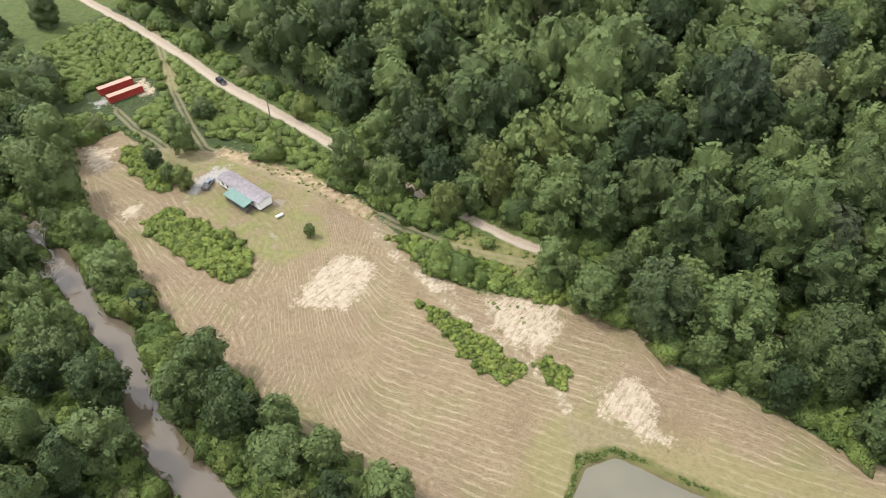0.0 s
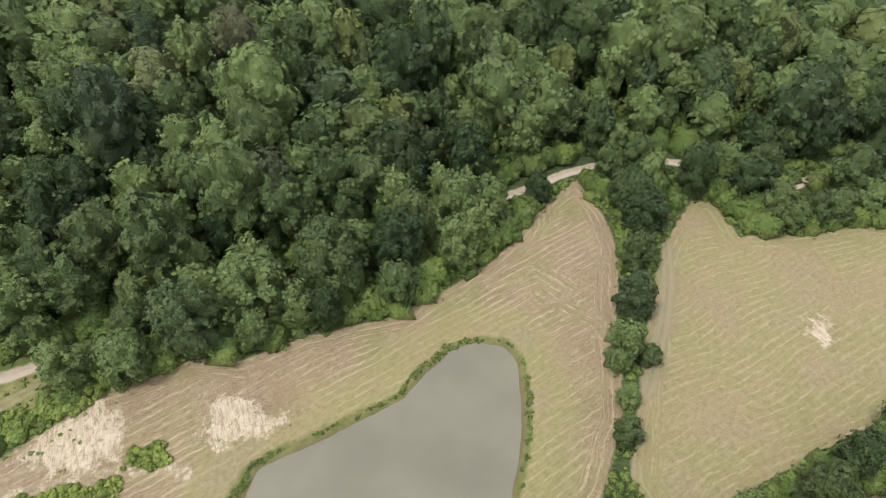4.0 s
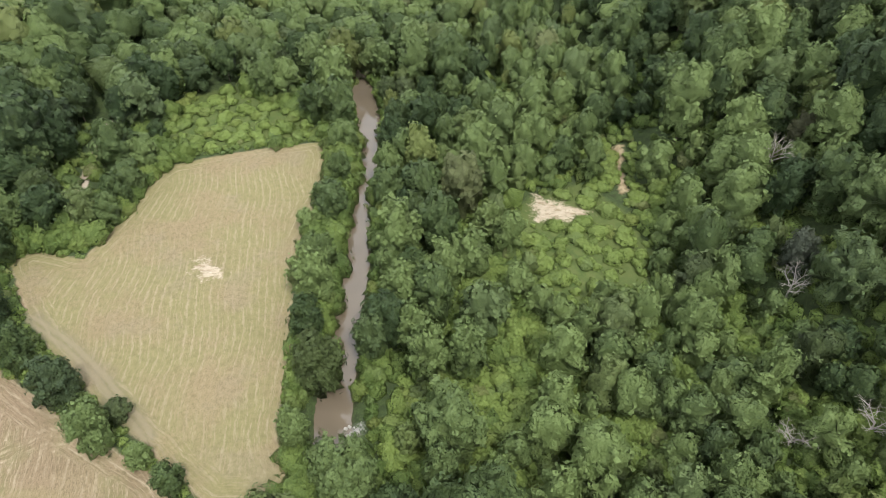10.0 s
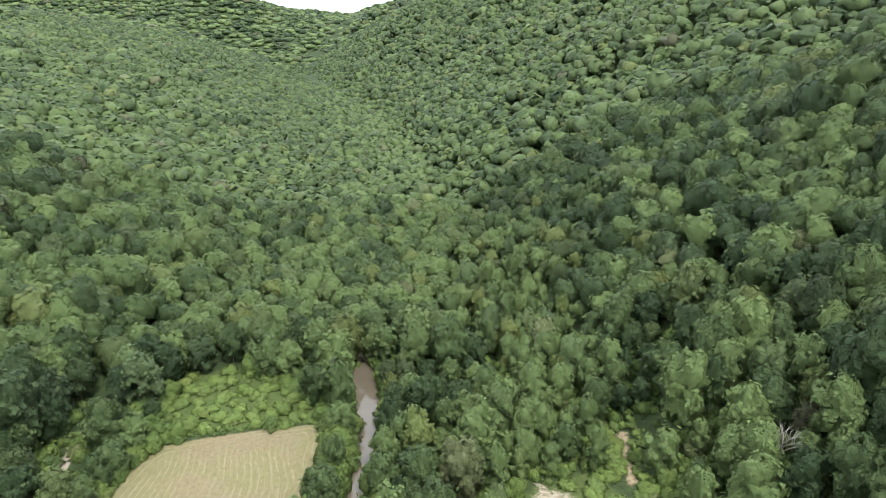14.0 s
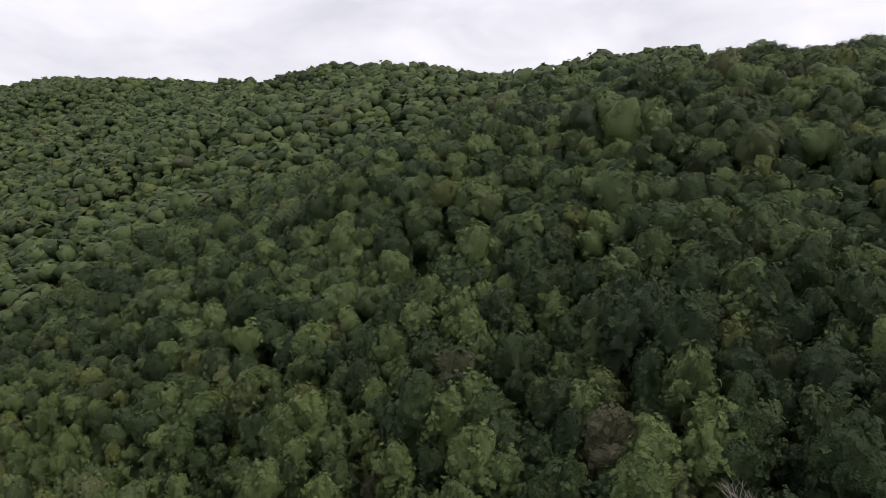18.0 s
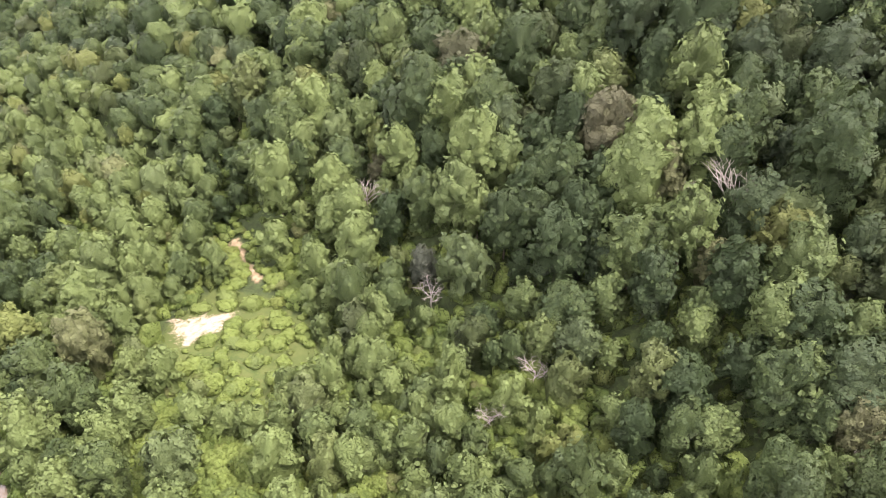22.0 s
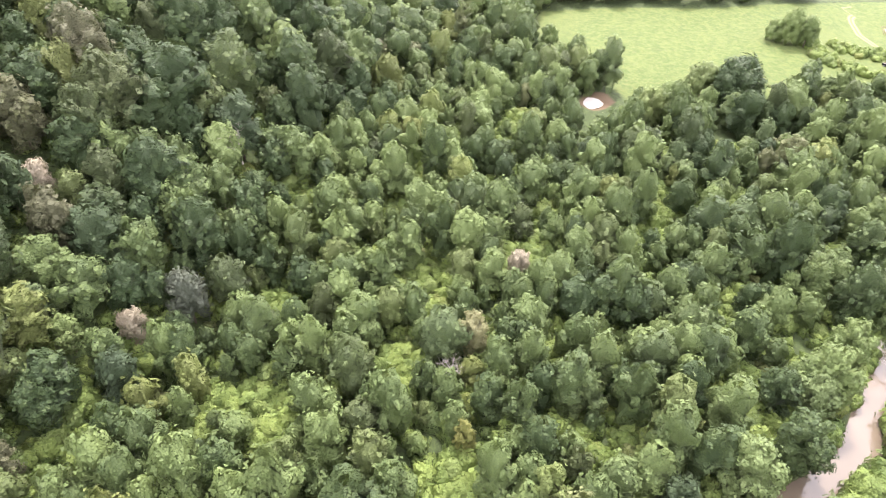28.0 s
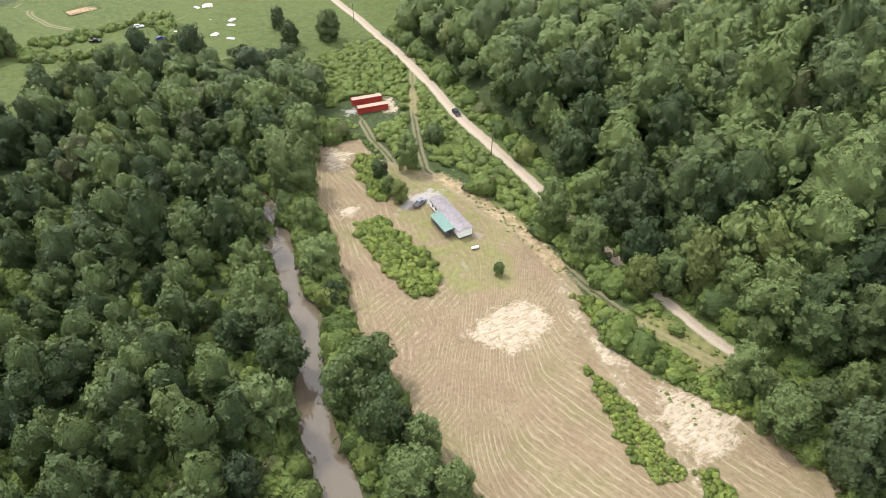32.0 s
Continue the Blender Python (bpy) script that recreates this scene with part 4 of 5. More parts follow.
    rest[order] = False
    sets = [("near_woods", x[rest], y[rest], NEAR_CROWNS, "dense green broadleaf woods on the valley floor and lower slopes")]
    sets.append(("young_woods", yx, yy, YOUNG_CROWNS, "close-grown young woods with bright leafy crowns on the valley floor"))
    sets.append(("hillside_woods", *scatter(rnd, (-440, -440, 440, 440), 8.2, mid_keep), MID_CROWNS, "dense mixed green broadleaf forest covering the hillside"))
    sets.append(("far_woods", *scatter(rnd, (-950, -1800, 1800, 620), 9.3, far_keep), FAR_CROWNS, "distant unbroken forest on the ridge slopes"))
    for name, x, y, shapes, lab in sets:
        if name not in ("near_woods", "young_woods"):
            z, shown = hills(x, y) + 22, np.ones(len(x), bool)
            for k in np.linspace(0.15, 0.96, 28):
                shown &= hills(x * k, y * k) + 8 < EYE_Z + (z - EYE_Z) * k
            x, y = x[shown], y[shown]
        count = len(x)
        spread = {"near_woods": 0.24, "young_woods": 0.25}.get(name, 0.15)
        grow = tall_crop(x, y) * np.clip(rnd.normal(1.0, spread, count), 0.6, 1.45) * {"far_woods": 0.96, "hillside_woods": 0.90, "near_woods": 0.90}.get(name, 1.04)
        # the southern slope's shade is put into a lower leaf tint
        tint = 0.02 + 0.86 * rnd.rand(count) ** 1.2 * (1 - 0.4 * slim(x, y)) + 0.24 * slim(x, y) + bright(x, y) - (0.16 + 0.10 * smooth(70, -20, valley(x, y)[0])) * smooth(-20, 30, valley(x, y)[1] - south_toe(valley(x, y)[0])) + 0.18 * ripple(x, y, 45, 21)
        tint = tint + {"far_woods": 0.55, "hillside_woods": 0.25}.get(name, 0.0) * (0.53 - tint)
        tint = np.where(tint < 0.12, 0.03 + 0.09 * rnd.rand(count), np.where(tint > 0.88, 0.88 + 0.1 * rnd.rand(count), tint))
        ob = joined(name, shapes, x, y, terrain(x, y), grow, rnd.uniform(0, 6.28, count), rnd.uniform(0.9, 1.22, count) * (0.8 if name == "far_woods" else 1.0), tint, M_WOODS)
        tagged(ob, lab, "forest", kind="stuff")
    x, y = scatter(rnd, (400, -2600, 3400, 950), 28, lambda a, b: (np.hypot(a, b) >= 1800) & (np.hypot(a, b) < 3300) & (np.degrees(np.arctan2(a, b)) > 74) & (np.degrees(np.arctan2(a, b)) < 132) & (hills(a, b) > -5))
    count = len(x)
    ob = joined("ridge_woods", FAR_CROWNS, x, y, terrain(x, y) - 8, rnd.uniform(2.0, 2.9, count), rnd.uniform(0, 6.28, count), rnd.uniform(0.45, 0.6, count), rnd.rand(count), M_WOODS)
    tagged(ob, "far hazy forest on the most distant ridges", "forest", kind="stuff")


build_woods()

# ---- shrubs, hedges and undergrowth ----
SHRUBS = [crown(500 + i, 9, 44, 0.38, 2.0, 2.3, 0.0, 0.3, 2.0, 9, 6) for i in range(6)]
TUFTS = [crown(540 + i, 5, 16, 0.34, 1.5, 1.3, 0.0, 0.2, 2.0, 6, 4) for i in range(5)]


def bushes(name, rnd, box, gap, keep, lo, hi, shapes, label, category, kind="", tone=0.5, flat=1.0):
    x, y = scatter(rnd, box, gap, keep)
    count = len(x)
    ob = joined(name, shapes, x, y, terrain(x, y) - 0.1, rnd.uniform(lo, hi, count), rnd.uniform(0, 6.28, count), flat * rnd.uniform(0.7, 1.35, count), np.clip(tone, 0.28, 0.9) + rnd.uniform(-0.22, 0.22, count), M_SHRUB)
    return tagged(ob, label, category, kind=kind)


HEDGES = [[(-84, 135), (-78, 142), (-64, 134), (-51, 126), (-50, 117), (-54, 113), (-65, 119), (-76, 127)],
          [(-7, 107), (2, 102), (10, 95), (19, 86), (14, 82), (7, 86), (1, 95)],
          [(-16, 131), (-4, 128), (10, 120), (21, 113), (31, 106), (26, 104), (18, 109), (5, 113), (-7, 121)],
          [(-103, 172), (-96, 172), (-84, 160), (-80, 150), (-84, 148), (-92, 157), (-99, 164)],
          [(20, 88), (24, 90), (28, 87), (27, 81), (23, 82)]]
hedge_rnd = np.random.RandomState(31)
BUSH_MESHES = []
for shape in SHRUBS:
    bush_me = mesh_of("bush", shape[0], shape[1], M_BUSH[0], None, True)
    bush_me.materials.append(M_BUSH[1])
    bush_me.polygons.foreach_set("material_index", (shape[2] > 1).astype(np.int32))
    BUSH_MESHES.append(bush_me)
for ring, words in zip(HEDGES, ("overgrown bright green hedge island in the mown field", "narrow strip of green weeds beside the washed-out soil bank", "rough green hedge along the farm track", "bushy hedge between the field and the farm track", "small wedge of green weeds below the washed-out soil")):
    x, y = scatter(hedge_rnd, (-110, 78, 40, 180), 0.95 if "weeds" in words else 1.45, lambda x, y: along(x, y, ring) > 0.1 + 0.8 * ripple(x, y, 6, 44))
    hedge = new("hedge")
    hedge.location = (float(x.mean()), float(y.mean()), 0)
    tagged(hedge, words, "hedge", "hedges")
    z = terrain(x, y)
    for i in range(len(x)):
        bush = new("bush", BUSH_MESHES[i % 6])
        bush.parent = hedge
        size = hedge_rnd.uniform(0.30, 0.78) * (0.62 if "weeds" in words else 1.0)
        bush.matrix_local = pose(float(x[i]) - hedge.location.x, float(y[i]) - hedge.location.y, float(z[i]) - 0.1, 0, 0, hedge_rnd.uniform(0, 360)) @ Matrix.Diagonal((size, size, size * hedge_rnd.uniform(0.7, 1.3), 1))

bushes("creekside_shrubs", hedge_rnd, (-150, -130, 240, 165), 2.6, lambda x, y: (np.abs(along(x, y, CREEK, False) - 7.6) < 2.4) & (np.maximum(along(x, y, UPPER_FIELD), along(x, y, LOWER_FIELD)) < -0.6) & (np.hypot(x, y) > 42) & (np.hypot(x - 74, y + 26) > 8),
       0.6, 1.25, SHRUBS, "thick green shrubs along both creek banks", "shrubs", "stuff", 0.34)
bushes("bank_shrubs", hedge_rnd, (-190, 80, 40, 290), 2.7, lambda x, y: (np.maximum.reduce([bank_scrub(x, y), along(x, y, SCRUB_WEST), along(x, y, SCRUB_TRACK)]) > 0.5) & (along(x, y, ROAD, False) > 4.2) & (along(x, y, BANK, False) > 4.6) & (np.minimum.reduce([along(x, y, t, False) for t in TRACKS]) > 2.9)
       & (np.hypot(x + 115, y - 204) > 12) & (np.hypot(x + 109, y - 200) > 9) & (np.hypot(x + 121, y - 198) > 7) & (np.maximum.reduce([along(x, y, p) for p in PATCHES]) < -2) & ((valley(x, y)[0] < -110) | (ripple(x, y, 13, 49) > -0.35)), 0.5, 1.25, SHRUBS, "rough green shrubs on the bank below the gravel road", "shrubs", "stuff", 0.8, 0.75)
bushes("lane_shrubs", hedge_rnd, (60, -10, 160, 40), 2.2, lambda x, y: (along(x, y, [(150, 30), (118, 19), (110, 16)], False) < 5.5) & (np.maximum(along(x, y, UPPER_FIELD), along(x, y, LOWER_FIELD)) < -0.5) & (np.hypot(x - 106, y - 14) > 3.5),
       0.5, 1.1, SHRUBS, "low green bushes between the two mown fields", "shrubs", "stuff", 0.5)
bushes("glade_undergrowth", hedge_rnd, (-70, -156, 225, 20), 2.3, lambda x, y: (np.maximum.reduce([along(x, y, p) for p in (GLADE, SAND_GLADE, SOUTH_GLADE, SCRUB_SOUTH)] + [6.0 - along(x, y, TRACKS[2], False)]) > 0) & (along(x, y, PATCHES[7]) < -1.5) & (along(x, y, TRACKS[2], False) > 1.8) & ((ripple(x, y, 8, 58) > 0.15) | (np.maximum(along(x, y, SAND_GLADE), along(x, y, GLADE)) < -2)),
       0.3, 1.5, SHRUBS, "waist-high bright green undergrowth in the glades", "undergrowth", "stuff", 0.78, 0.7)
bushes("wood_edge_shrubs", hedge_rnd, (-135, -95, 215, 200), 3.0, lambda x, y: (np.abs(np.maximum.reduce([along(x, y, UPPER_FIELD), along(x, y, LOWER_FIELD), along(x, y, GLADE) - 1]) + 6.5) < 4.6) & (open_ground(x, y) > -1.5) & (along(x, y, ROAD, False) > 6.2) & (road_gap(x, y) < 1) & (along(x, y, [(110, 16), (66, 4)], False) > 8)
       & (np.hypot(x, y) > 48), 1.0, 2.2, SHRUBS, "tall leafy shrubs along the edge of the woods", "shrubs", "stuff", 0.4)
bushes("roadside_shrubs", hedge_rnd, (-230, 20, 215, 360), 3.4, lambda x, y: (road_gap(x, y) < 1) & (np.abs(along(x, y, ROAD, False) - 5.6) < np.where(valley(x, y)[0] < -100, 2.2, 3.4)) & (along(x, y, ROAD, False) > table(valley(x, y)[0], 50, 0, 54, 6.5, 88, 6.5, 92, 0, 107, 0, 110, 6.5, 119, 6.5, 122, 0, 163, 0, 166, 6, 174, 6, 177, 0)) & (valley(x, y)[1] < north_toe(valley(x, y)[0]) + 6) & (np.hypot(x, y) < 330), 1.2, 2.6, SHRUBS, "tall leafy shrubs above the gravel road", "shrubs", "stuff", 0.35)
bushes("young_undergrowth", hedge_rnd, (-240, -140, 160, 160), 3.2, lambda x, y: (slim(x, y) > 0.1) & (open_ground(x, y) > -0.5) & (np.hypot(x, y) > 45) & (np.hypot(x, y) < 230) & (ripple(x, y, 24, 41) < -0.2), 0.6, 1.7, SHRUBS, "bright leafy undergrowth in gaps of the young woods", "undergrowth", "stuff", 0.58)
bushes("bank_vines", hedge_rnd, (-200, -60, 90, 160), 2.5, lambda x, y: vine_bank(x, y), 0.45, 1.2, SHRUBS, "rank bright green vines covering the creek bank", "vines", "stuff", 0.55, 0.8)
bushes("verge_grass", hedge_rnd, (-190, 80, 40, 290), 1.6, lambda x, y: (bank_scrub(x, y) > -3) & (along(x, y, ROAD, False) > 2.6) & (np.minimum.reduce([along(x, y, t, False) for t in TRACKS]) > 1.5) & (ripple(x, y, 5, 55) > -0.1), 0.12, 0.45, TUFTS, "coarse grass and weeds on the road verge", "weeds", "stuff", 0.5, 0.7)
bushes("woodland_undergrowth", hedge_rnd, (-240, -230, 230, 190), 4.6, lambda x, y: (open_ground(x, y) > 0) & (np.hypot(x, y) < 225) & (np.hypot(x, y) > 45), 1.0, 2.4, TUFTS, "green undergrowth between the trees", "undergrowth", "stuff", 0.45)
bushes("field_edge_weeds", hedge_rnd, (-130, -90, 200, 195), 1.9, lambda x, y: (np.abs(np.maximum(along(x, y, UPPER_FIELD), along(x, y, LOWER_FIELD)) + 1.4) < 1.3) & (along(x, y, ROAD, False) > 3.2) & (np.minimum.reduce([along(x, y, t, False) for t in TRACKS]) > 2.0) & (along(x, y, BANK, False) > 3) & (np.hypot(x, y) > 48),
       0.4, 0.95, TUFTS, "weedy green fringe round the mown fields", "weeds", "stuff", 0.55)
bushes("pond_reeds", hedge_rnd, (15, 10, 100, 75), 0.5, lambda x, y: (np.abs(along(x, y, POND) + 0.7 + 0.5 * ripple(x, y, 7, 45)) < 0.55 + 0.35 * ripple(x, y, 5, 67) + 1.0 * np.clip(ripple(x, y, 24, 66), -0.4, 1)) & (np.hypot(x, y) > 46), 0.08, 0.32, TUFTS, "rank grass and weeds round the pond rim", "weeds", "stuff", 0.36, 0.9)
bushes("soil_weeds", hedge_rnd, (-120, 60, 55, 180), 1.5, lambda x, y: (np.abs(np.maximum.reduce([along(x, y, p) for p in PATCHES[:5] + PATCHES[6:7]]) + 0.3) < 2.2) & (ripple(x, y, 8, 46) > 0.7), 0.10, 0.26, TUFTS, "sparse weeds on the bare sandy soil", "weeds", "stuff", 0.9, 0.7)
bushes("bank_tussocks", hedge_rnd, (-80, 130, -15, 178), 1.3, lambda x, y: (along(x, y, BANK, False) < 2.8) & (ripple(x, y, 7, 47) > 0.1), 0.14, 0.36, TUFTS, "dry tussocks on the eroded bank", "weeds", "stuff", 0.8, 0.7)

# ---- building blocks of the made things ----
def part(name, bm, material, parent=None, label=""):
    """One mesh object from bm, under a thing or a part."""
    me = bpy.data.meshes.new(name)
    bmesh.ops.recalc_face_normals(bm, faces=bm.faces)
    bm.to_mesh(me)
    bm.free()
    me.materials.append(material)
    ob = new(name, me)
    ob.parent = parent
    return tagged(ob, label)


def boxes(*sizes, bevel=0.0):
    """Boxes (x, y, z of the middle, then lengths), bevelled, in one bmesh."""
    bm = bmesh.new()
    for cx, cy, cz, sx, sy, sz in sizes:
        bmesh.ops.create_cube(bm, size=1, matrix=Matrix.Translation((cx, cy, cz)) @ Matrix.Diagonal((sx, sy, sz, 1)))
    if bevel:
        bmesh.ops.bevel(bm, geom=bm.edges[:], offset=bevel, segments=2, affect="EDGES")
    return bm


def prism(points, y0, y1, bevel=0.0):
    """A side outline in x and z, carried from y0 to y1."""
    bm = bmesh.new()
    a = [bm.verts.new((x, y0, z)) for x, z in points]
    b = [bm.verts.new((x, y1, z)) for x, z in points]
    bm.faces.new(a), bm.faces.new(b[::-1])
    for i in range(len(a)):
        j = (i + 1) % len(a)
        bm.faces.new((a[i], b[i], b[j], a[j]))
    if bevel:
        bmesh.ops.bevel(bm, geom=bm.edges[:], offset=bevel, segments=2, affect="EDGES")
    return bm


def rod(p0, p1, r0, r1, seg=8):
    bm = bmesh.new()
    w = Vector(p1) - Vector(p0)
    m = Matrix.Translation((Vector(p0) + Vector(p1)) / 2) @ w.to_track_quat("Z", "Y").to_matrix().to_4x4()
    bmesh.ops.create_cone(bm, cap_ends=True, segments=seg, radius1=r0, radius2=r1, depth=w.length, matrix=m)
    return bm


def thing(name, x, y, turn, label, category, group="", lift=0.0):
    top = new(name)
    top.matrix_world = pose(x, y, float(terrain(x, y)[0]) + lift, 0, 0, turn)
    return tagged(top, label, category, group)


M_SIDING = plain("white_vinyl_siding", (0.86, 0.86, 0.85), 0.5, 0, 2.0, 0.06)
M_SHINGLE = plain("grey_mauve_roofing", (0.225, 0.203, 0.215), 0.8, 0, 1.2, 0.25)
M_GREENROOF = plain("green_metal_roofing", (0.150, 0.235, 0.210), 0.65, 0.1, 0.9, 0.12)
M_DECK = plain("weathered_grey_deck_wood", (0.136, 0.120, 0.104), 0.85, 0, 5.0, 0.3)
M_SKIRT = plain("dark_skirting", (0.10, 0.09, 0.08), 0.8, 0, 2.0, 0.3)
M_RED = plain("faded_red_container_paint", (0.328, 0.043, 0.031), 0.55, 0.1, 0.8, 0.25)
M_PALE_RED = plain("sun_bleached_red_roof", (0.437, 0.281, 0.218), 0.6, 0.1, 0.8, 0.22)
M_STEEL = plain("galvanised_steel", (0.45, 0.45, 0.45), 0.4, 0.7, 3.0, 0.15)
M_TYRE = plain("black_rubber", (0.02, 0.02, 0.02), 0.85, 0, 8.0, 0.2)
M_BLACK = plain("black_car_paint", (0.012, 0.012, 0.015), 0.2, 0.0, 3.0, 0.2)
M_SLATE = plain("slate_grey_car_paint", (0.216, 0.224, 0.248), 0.3, 0.2, 3.0, 0.15)
M_WHITE = plain("white_paint", (0.80, 0.80, 0.78), 0.4, 0, 2.0, 0.06)
M_BLUE = plain("dull_blue_car_paint", (0.05, 0.07, 0.16), 0.3, 0.1, 2.0, 0.2)
M_TRACTOR = plain("worn_red_tractor_paint", (0.34, 0.05, 0.03), 0.5, 0.1, 2.0, 0.3)
M_PLANK = plain("raw_sawn_timber", (0.55, 0.42, 0.28), 0.8, 0, 4.0, 0.25)
M_SHEET = plain("white_weathered_sheet", (0.74, 0.73, 0.72), 0.6, 0, 1.0, 0.12)
M_GREYWALL = plain("grey_board_wall", (0.33, 0.33, 0.34), 0.8, 0, 1.5, 0.2)
M_DEAD = plain("bleached_dead_wood", (0.336, 0.308, 0.272), 0.85, 0, 3.0, 0.2)
M_POLE = plain("creosoted_pole_wood", (0.16, 0.125, 0.095), 0.85, 0, 3.0, 0.3)
M_ROCK = plain("pale_creek_stone", (0.322, 0.304, 0.267), 0.9, 0, 2.0, 0.25)
M_EARTH = plain("freshly_dug_garden_soil", (0.34, 0.24, 0.15), 0.95, 0, 2.0, 0.3)
M_GLASS = Nodes("dark_window_glass").end((0.02, 0.025, 0.03), 0.08)


# ---- the mobile home with its porch ----
def mobile_home(x, y, turn):
    home = thing("mobile_home", x, y, turn, "white single-wide mobile home with grey roof in the yard", "mobile home")
    part("skirting", boxes((0, 0, 0.35, 18.5, 4.2, 0.8)), M_SKIRT, home, "dark skirting under the floor")
    part("wall", prism([(-9.3, 0.7), (9.3, 0.7), (9.3, 3.15), (-9.3, 3.15)], -2.2, 2.2, 0.03), M_SIDING, home)
    for side in (-1, 1):
        gable = bmesh.new()
        tri = [gable.verts.new((side * k, y, z)) for k in (9.2, 9.3) for y, z in ((-2.2, 3.1), (2.2, 3.1), (0, 3.70))]
        gable.faces.new(tri[:3]), gable.faces.new(tri[3:])
        for i in range(3):
            gable.faces.new((tri[i], tri[(i + 1) % 3], tri[3 + (i + 1) % 3], tri[3 + i]))
        part("gable", gable, M_SIDING, home)
    roof = bmesh.new()
    for s in (-1, 1):
        v = [roof.verts.new(p) for p in ((-9.6, s * 2.5, 3.12), (9.6, s * 2.5, 3.12), (9.6, 0, 3.72), (-9.6, 0, 3.72), (-9.6, s * 2.5, 3.24), (9.6, s * 2.5, 3.24), (9.6, 0, 3.86), (-9.6, 0, 3.86))]
        for q in ((0, 1, 2, 3), (4, 5, 6, 7), (0, 1, 5, 4), (1, 2, 6, 5), (3, 0, 4, 7)):
            roof.faces.new([v[i] for i in q])
    roof_ob = part("roof", roof, M_SHINGLE, home, "grey-mauve shingled roof with worn courses")
    for i in range(11):
        part("roof_sheet", boxes((-8.75 + i * 1.75, -1.27, 3.565, 1.72, 2.52, 0.03)), M_SHINGLE, roof_ob).rotation_euler = (0, 0, 0)
    for ob in roof_ob.children:
        ob.matrix_local = Matrix.Translation((0, -1.27, 3.56)) @ pose(0, 0, 0, 13.6) @ Matrix.Translation((0, 1.27, -3.56))
    for i in range(3):
        part("roof_vent", rod((-6 + i * 5.5, 0.9, 3.55), (-6 + i * 5.5, 0.9, 3.98), 0.09, 0.09), M_STEEL, home)
    for px, py, wide, face in ((-7.4, -2.215, 0.9, 0), (-5.2, -2.215, 0.9, 0), (5.9, -2.215, 0.8, 0), (-9.315, 0.2, 0.9, 1), (-6.0, 2.215, 0.9, 0), (0.5, 2.215, 1.1, 0), (6.2, 2.215, 0.9, 0)):
        size = (0.05, wide, 1.0) if face else (wide, 0.05, 1.0)
        frame_size = (0.04, wide + 0.16, 1.16) if face else (wide + 0.16, 0.04, 1.16)
        window = part("window", boxes((px, py, 2.0, *frame_size), bevel=0.01), M_WHITE, home)
        part("pane", boxes((px * (1.002 if face else 1), py * (1 if face else 1.006), 2.0, *size)), M_GLASS, window)
    door = part("door", boxes((-1.2, -2.225, 1.72, 0.92, 0.05, 2.0), bevel=0.01), M_WHITE, home)
    part("door_handle", boxes((-0.85, -2.27, 1.65, 0.05, 0.06, 0.12), bevel=0.01), M_STEEL, door)
    deck = part("porch_deck", boxes(*[(2.3, -2.36 - 0.151 * i, 0.72, 9.0, 0.14, 0.04) for i in range(21)]), M_DECK, home, "grey weathered porch deck boards")
    part("joist", boxes((2.3, -2.4, 0.6, 9.0, 0.05, 0.18), (2.3, -5.4, 0.6, 9.0, 0.05, 0.18), (-2.15, -3.9, 0.6, 0.05, 2.95, 0.18), (6.75, -3.9, 0.6, 0.05, 2.95, 0.18)), M_DECK, deck)
    for i in range(5):
        px = -2.05 + i * 2.175
        part("porch_post", boxes((px, -5.35, 1.42, 0.12, 0.12, 2.9), bevel=0.008), M_DECK, home)
    for px in (-2.05, 6.65):
        part("porch_post", boxes((px, -2.5, 1.5, 0.12, 0.12, 3.0), bevel=0.008), M_DECK, home)
    rail = part("porch_railing", boxes((2.3, -5.35, 1.62, 8.7, 0.09, 0.05), (2.3, -5.35, 0.86, 8.7, 0.06, 0.05), (6.65, -3.9, 1.62, 0.09, 2.8, 0.05), (6.65, -3.9, 0.86, 0.06, 2.8, 0.05)), M_DECK, home)
    for i in range(34):
        part("baluster", boxes((-1.9 + i * 0.255, -5.35, 1.24, 0.04, 0.04, 0.72)), M_DECK, rail)
    for i in range(10):
        part("baluster", boxes((6.65, -5.15 + i * 0.27, 1.24, 0.04, 0.04, 0.72)), M_DECK, rail)
    green = part("porch_roof", prism([(-2.5, 0), (7.1, 0), (7.1, 0.06), (-2.5, 0.06)], -5.85, -1.6, 0.01), M_GREENROOF, home, "green ribbed metal porch roof")
    for i in range(17):
        part("rib", boxes((-2.4 + i * 0.59, -3.73, 0.075, 0.05, 4.2, 0.03)), M_GREENROOF, green)
    green.matrix_local = pose(0, 0, 3.62, 8) @ Matrix.Translation((0, 0, -0.05))
    for i in range(3):
        part("step", boxes((-2.75 - 0.28 * i, -3.4, 0.55 - 0.18 * i, 0.3, 1.2, 0.05), bevel=0.005), M_DECK, home)
    return home


mobile_home(-57.5, 147.9, -39.4)


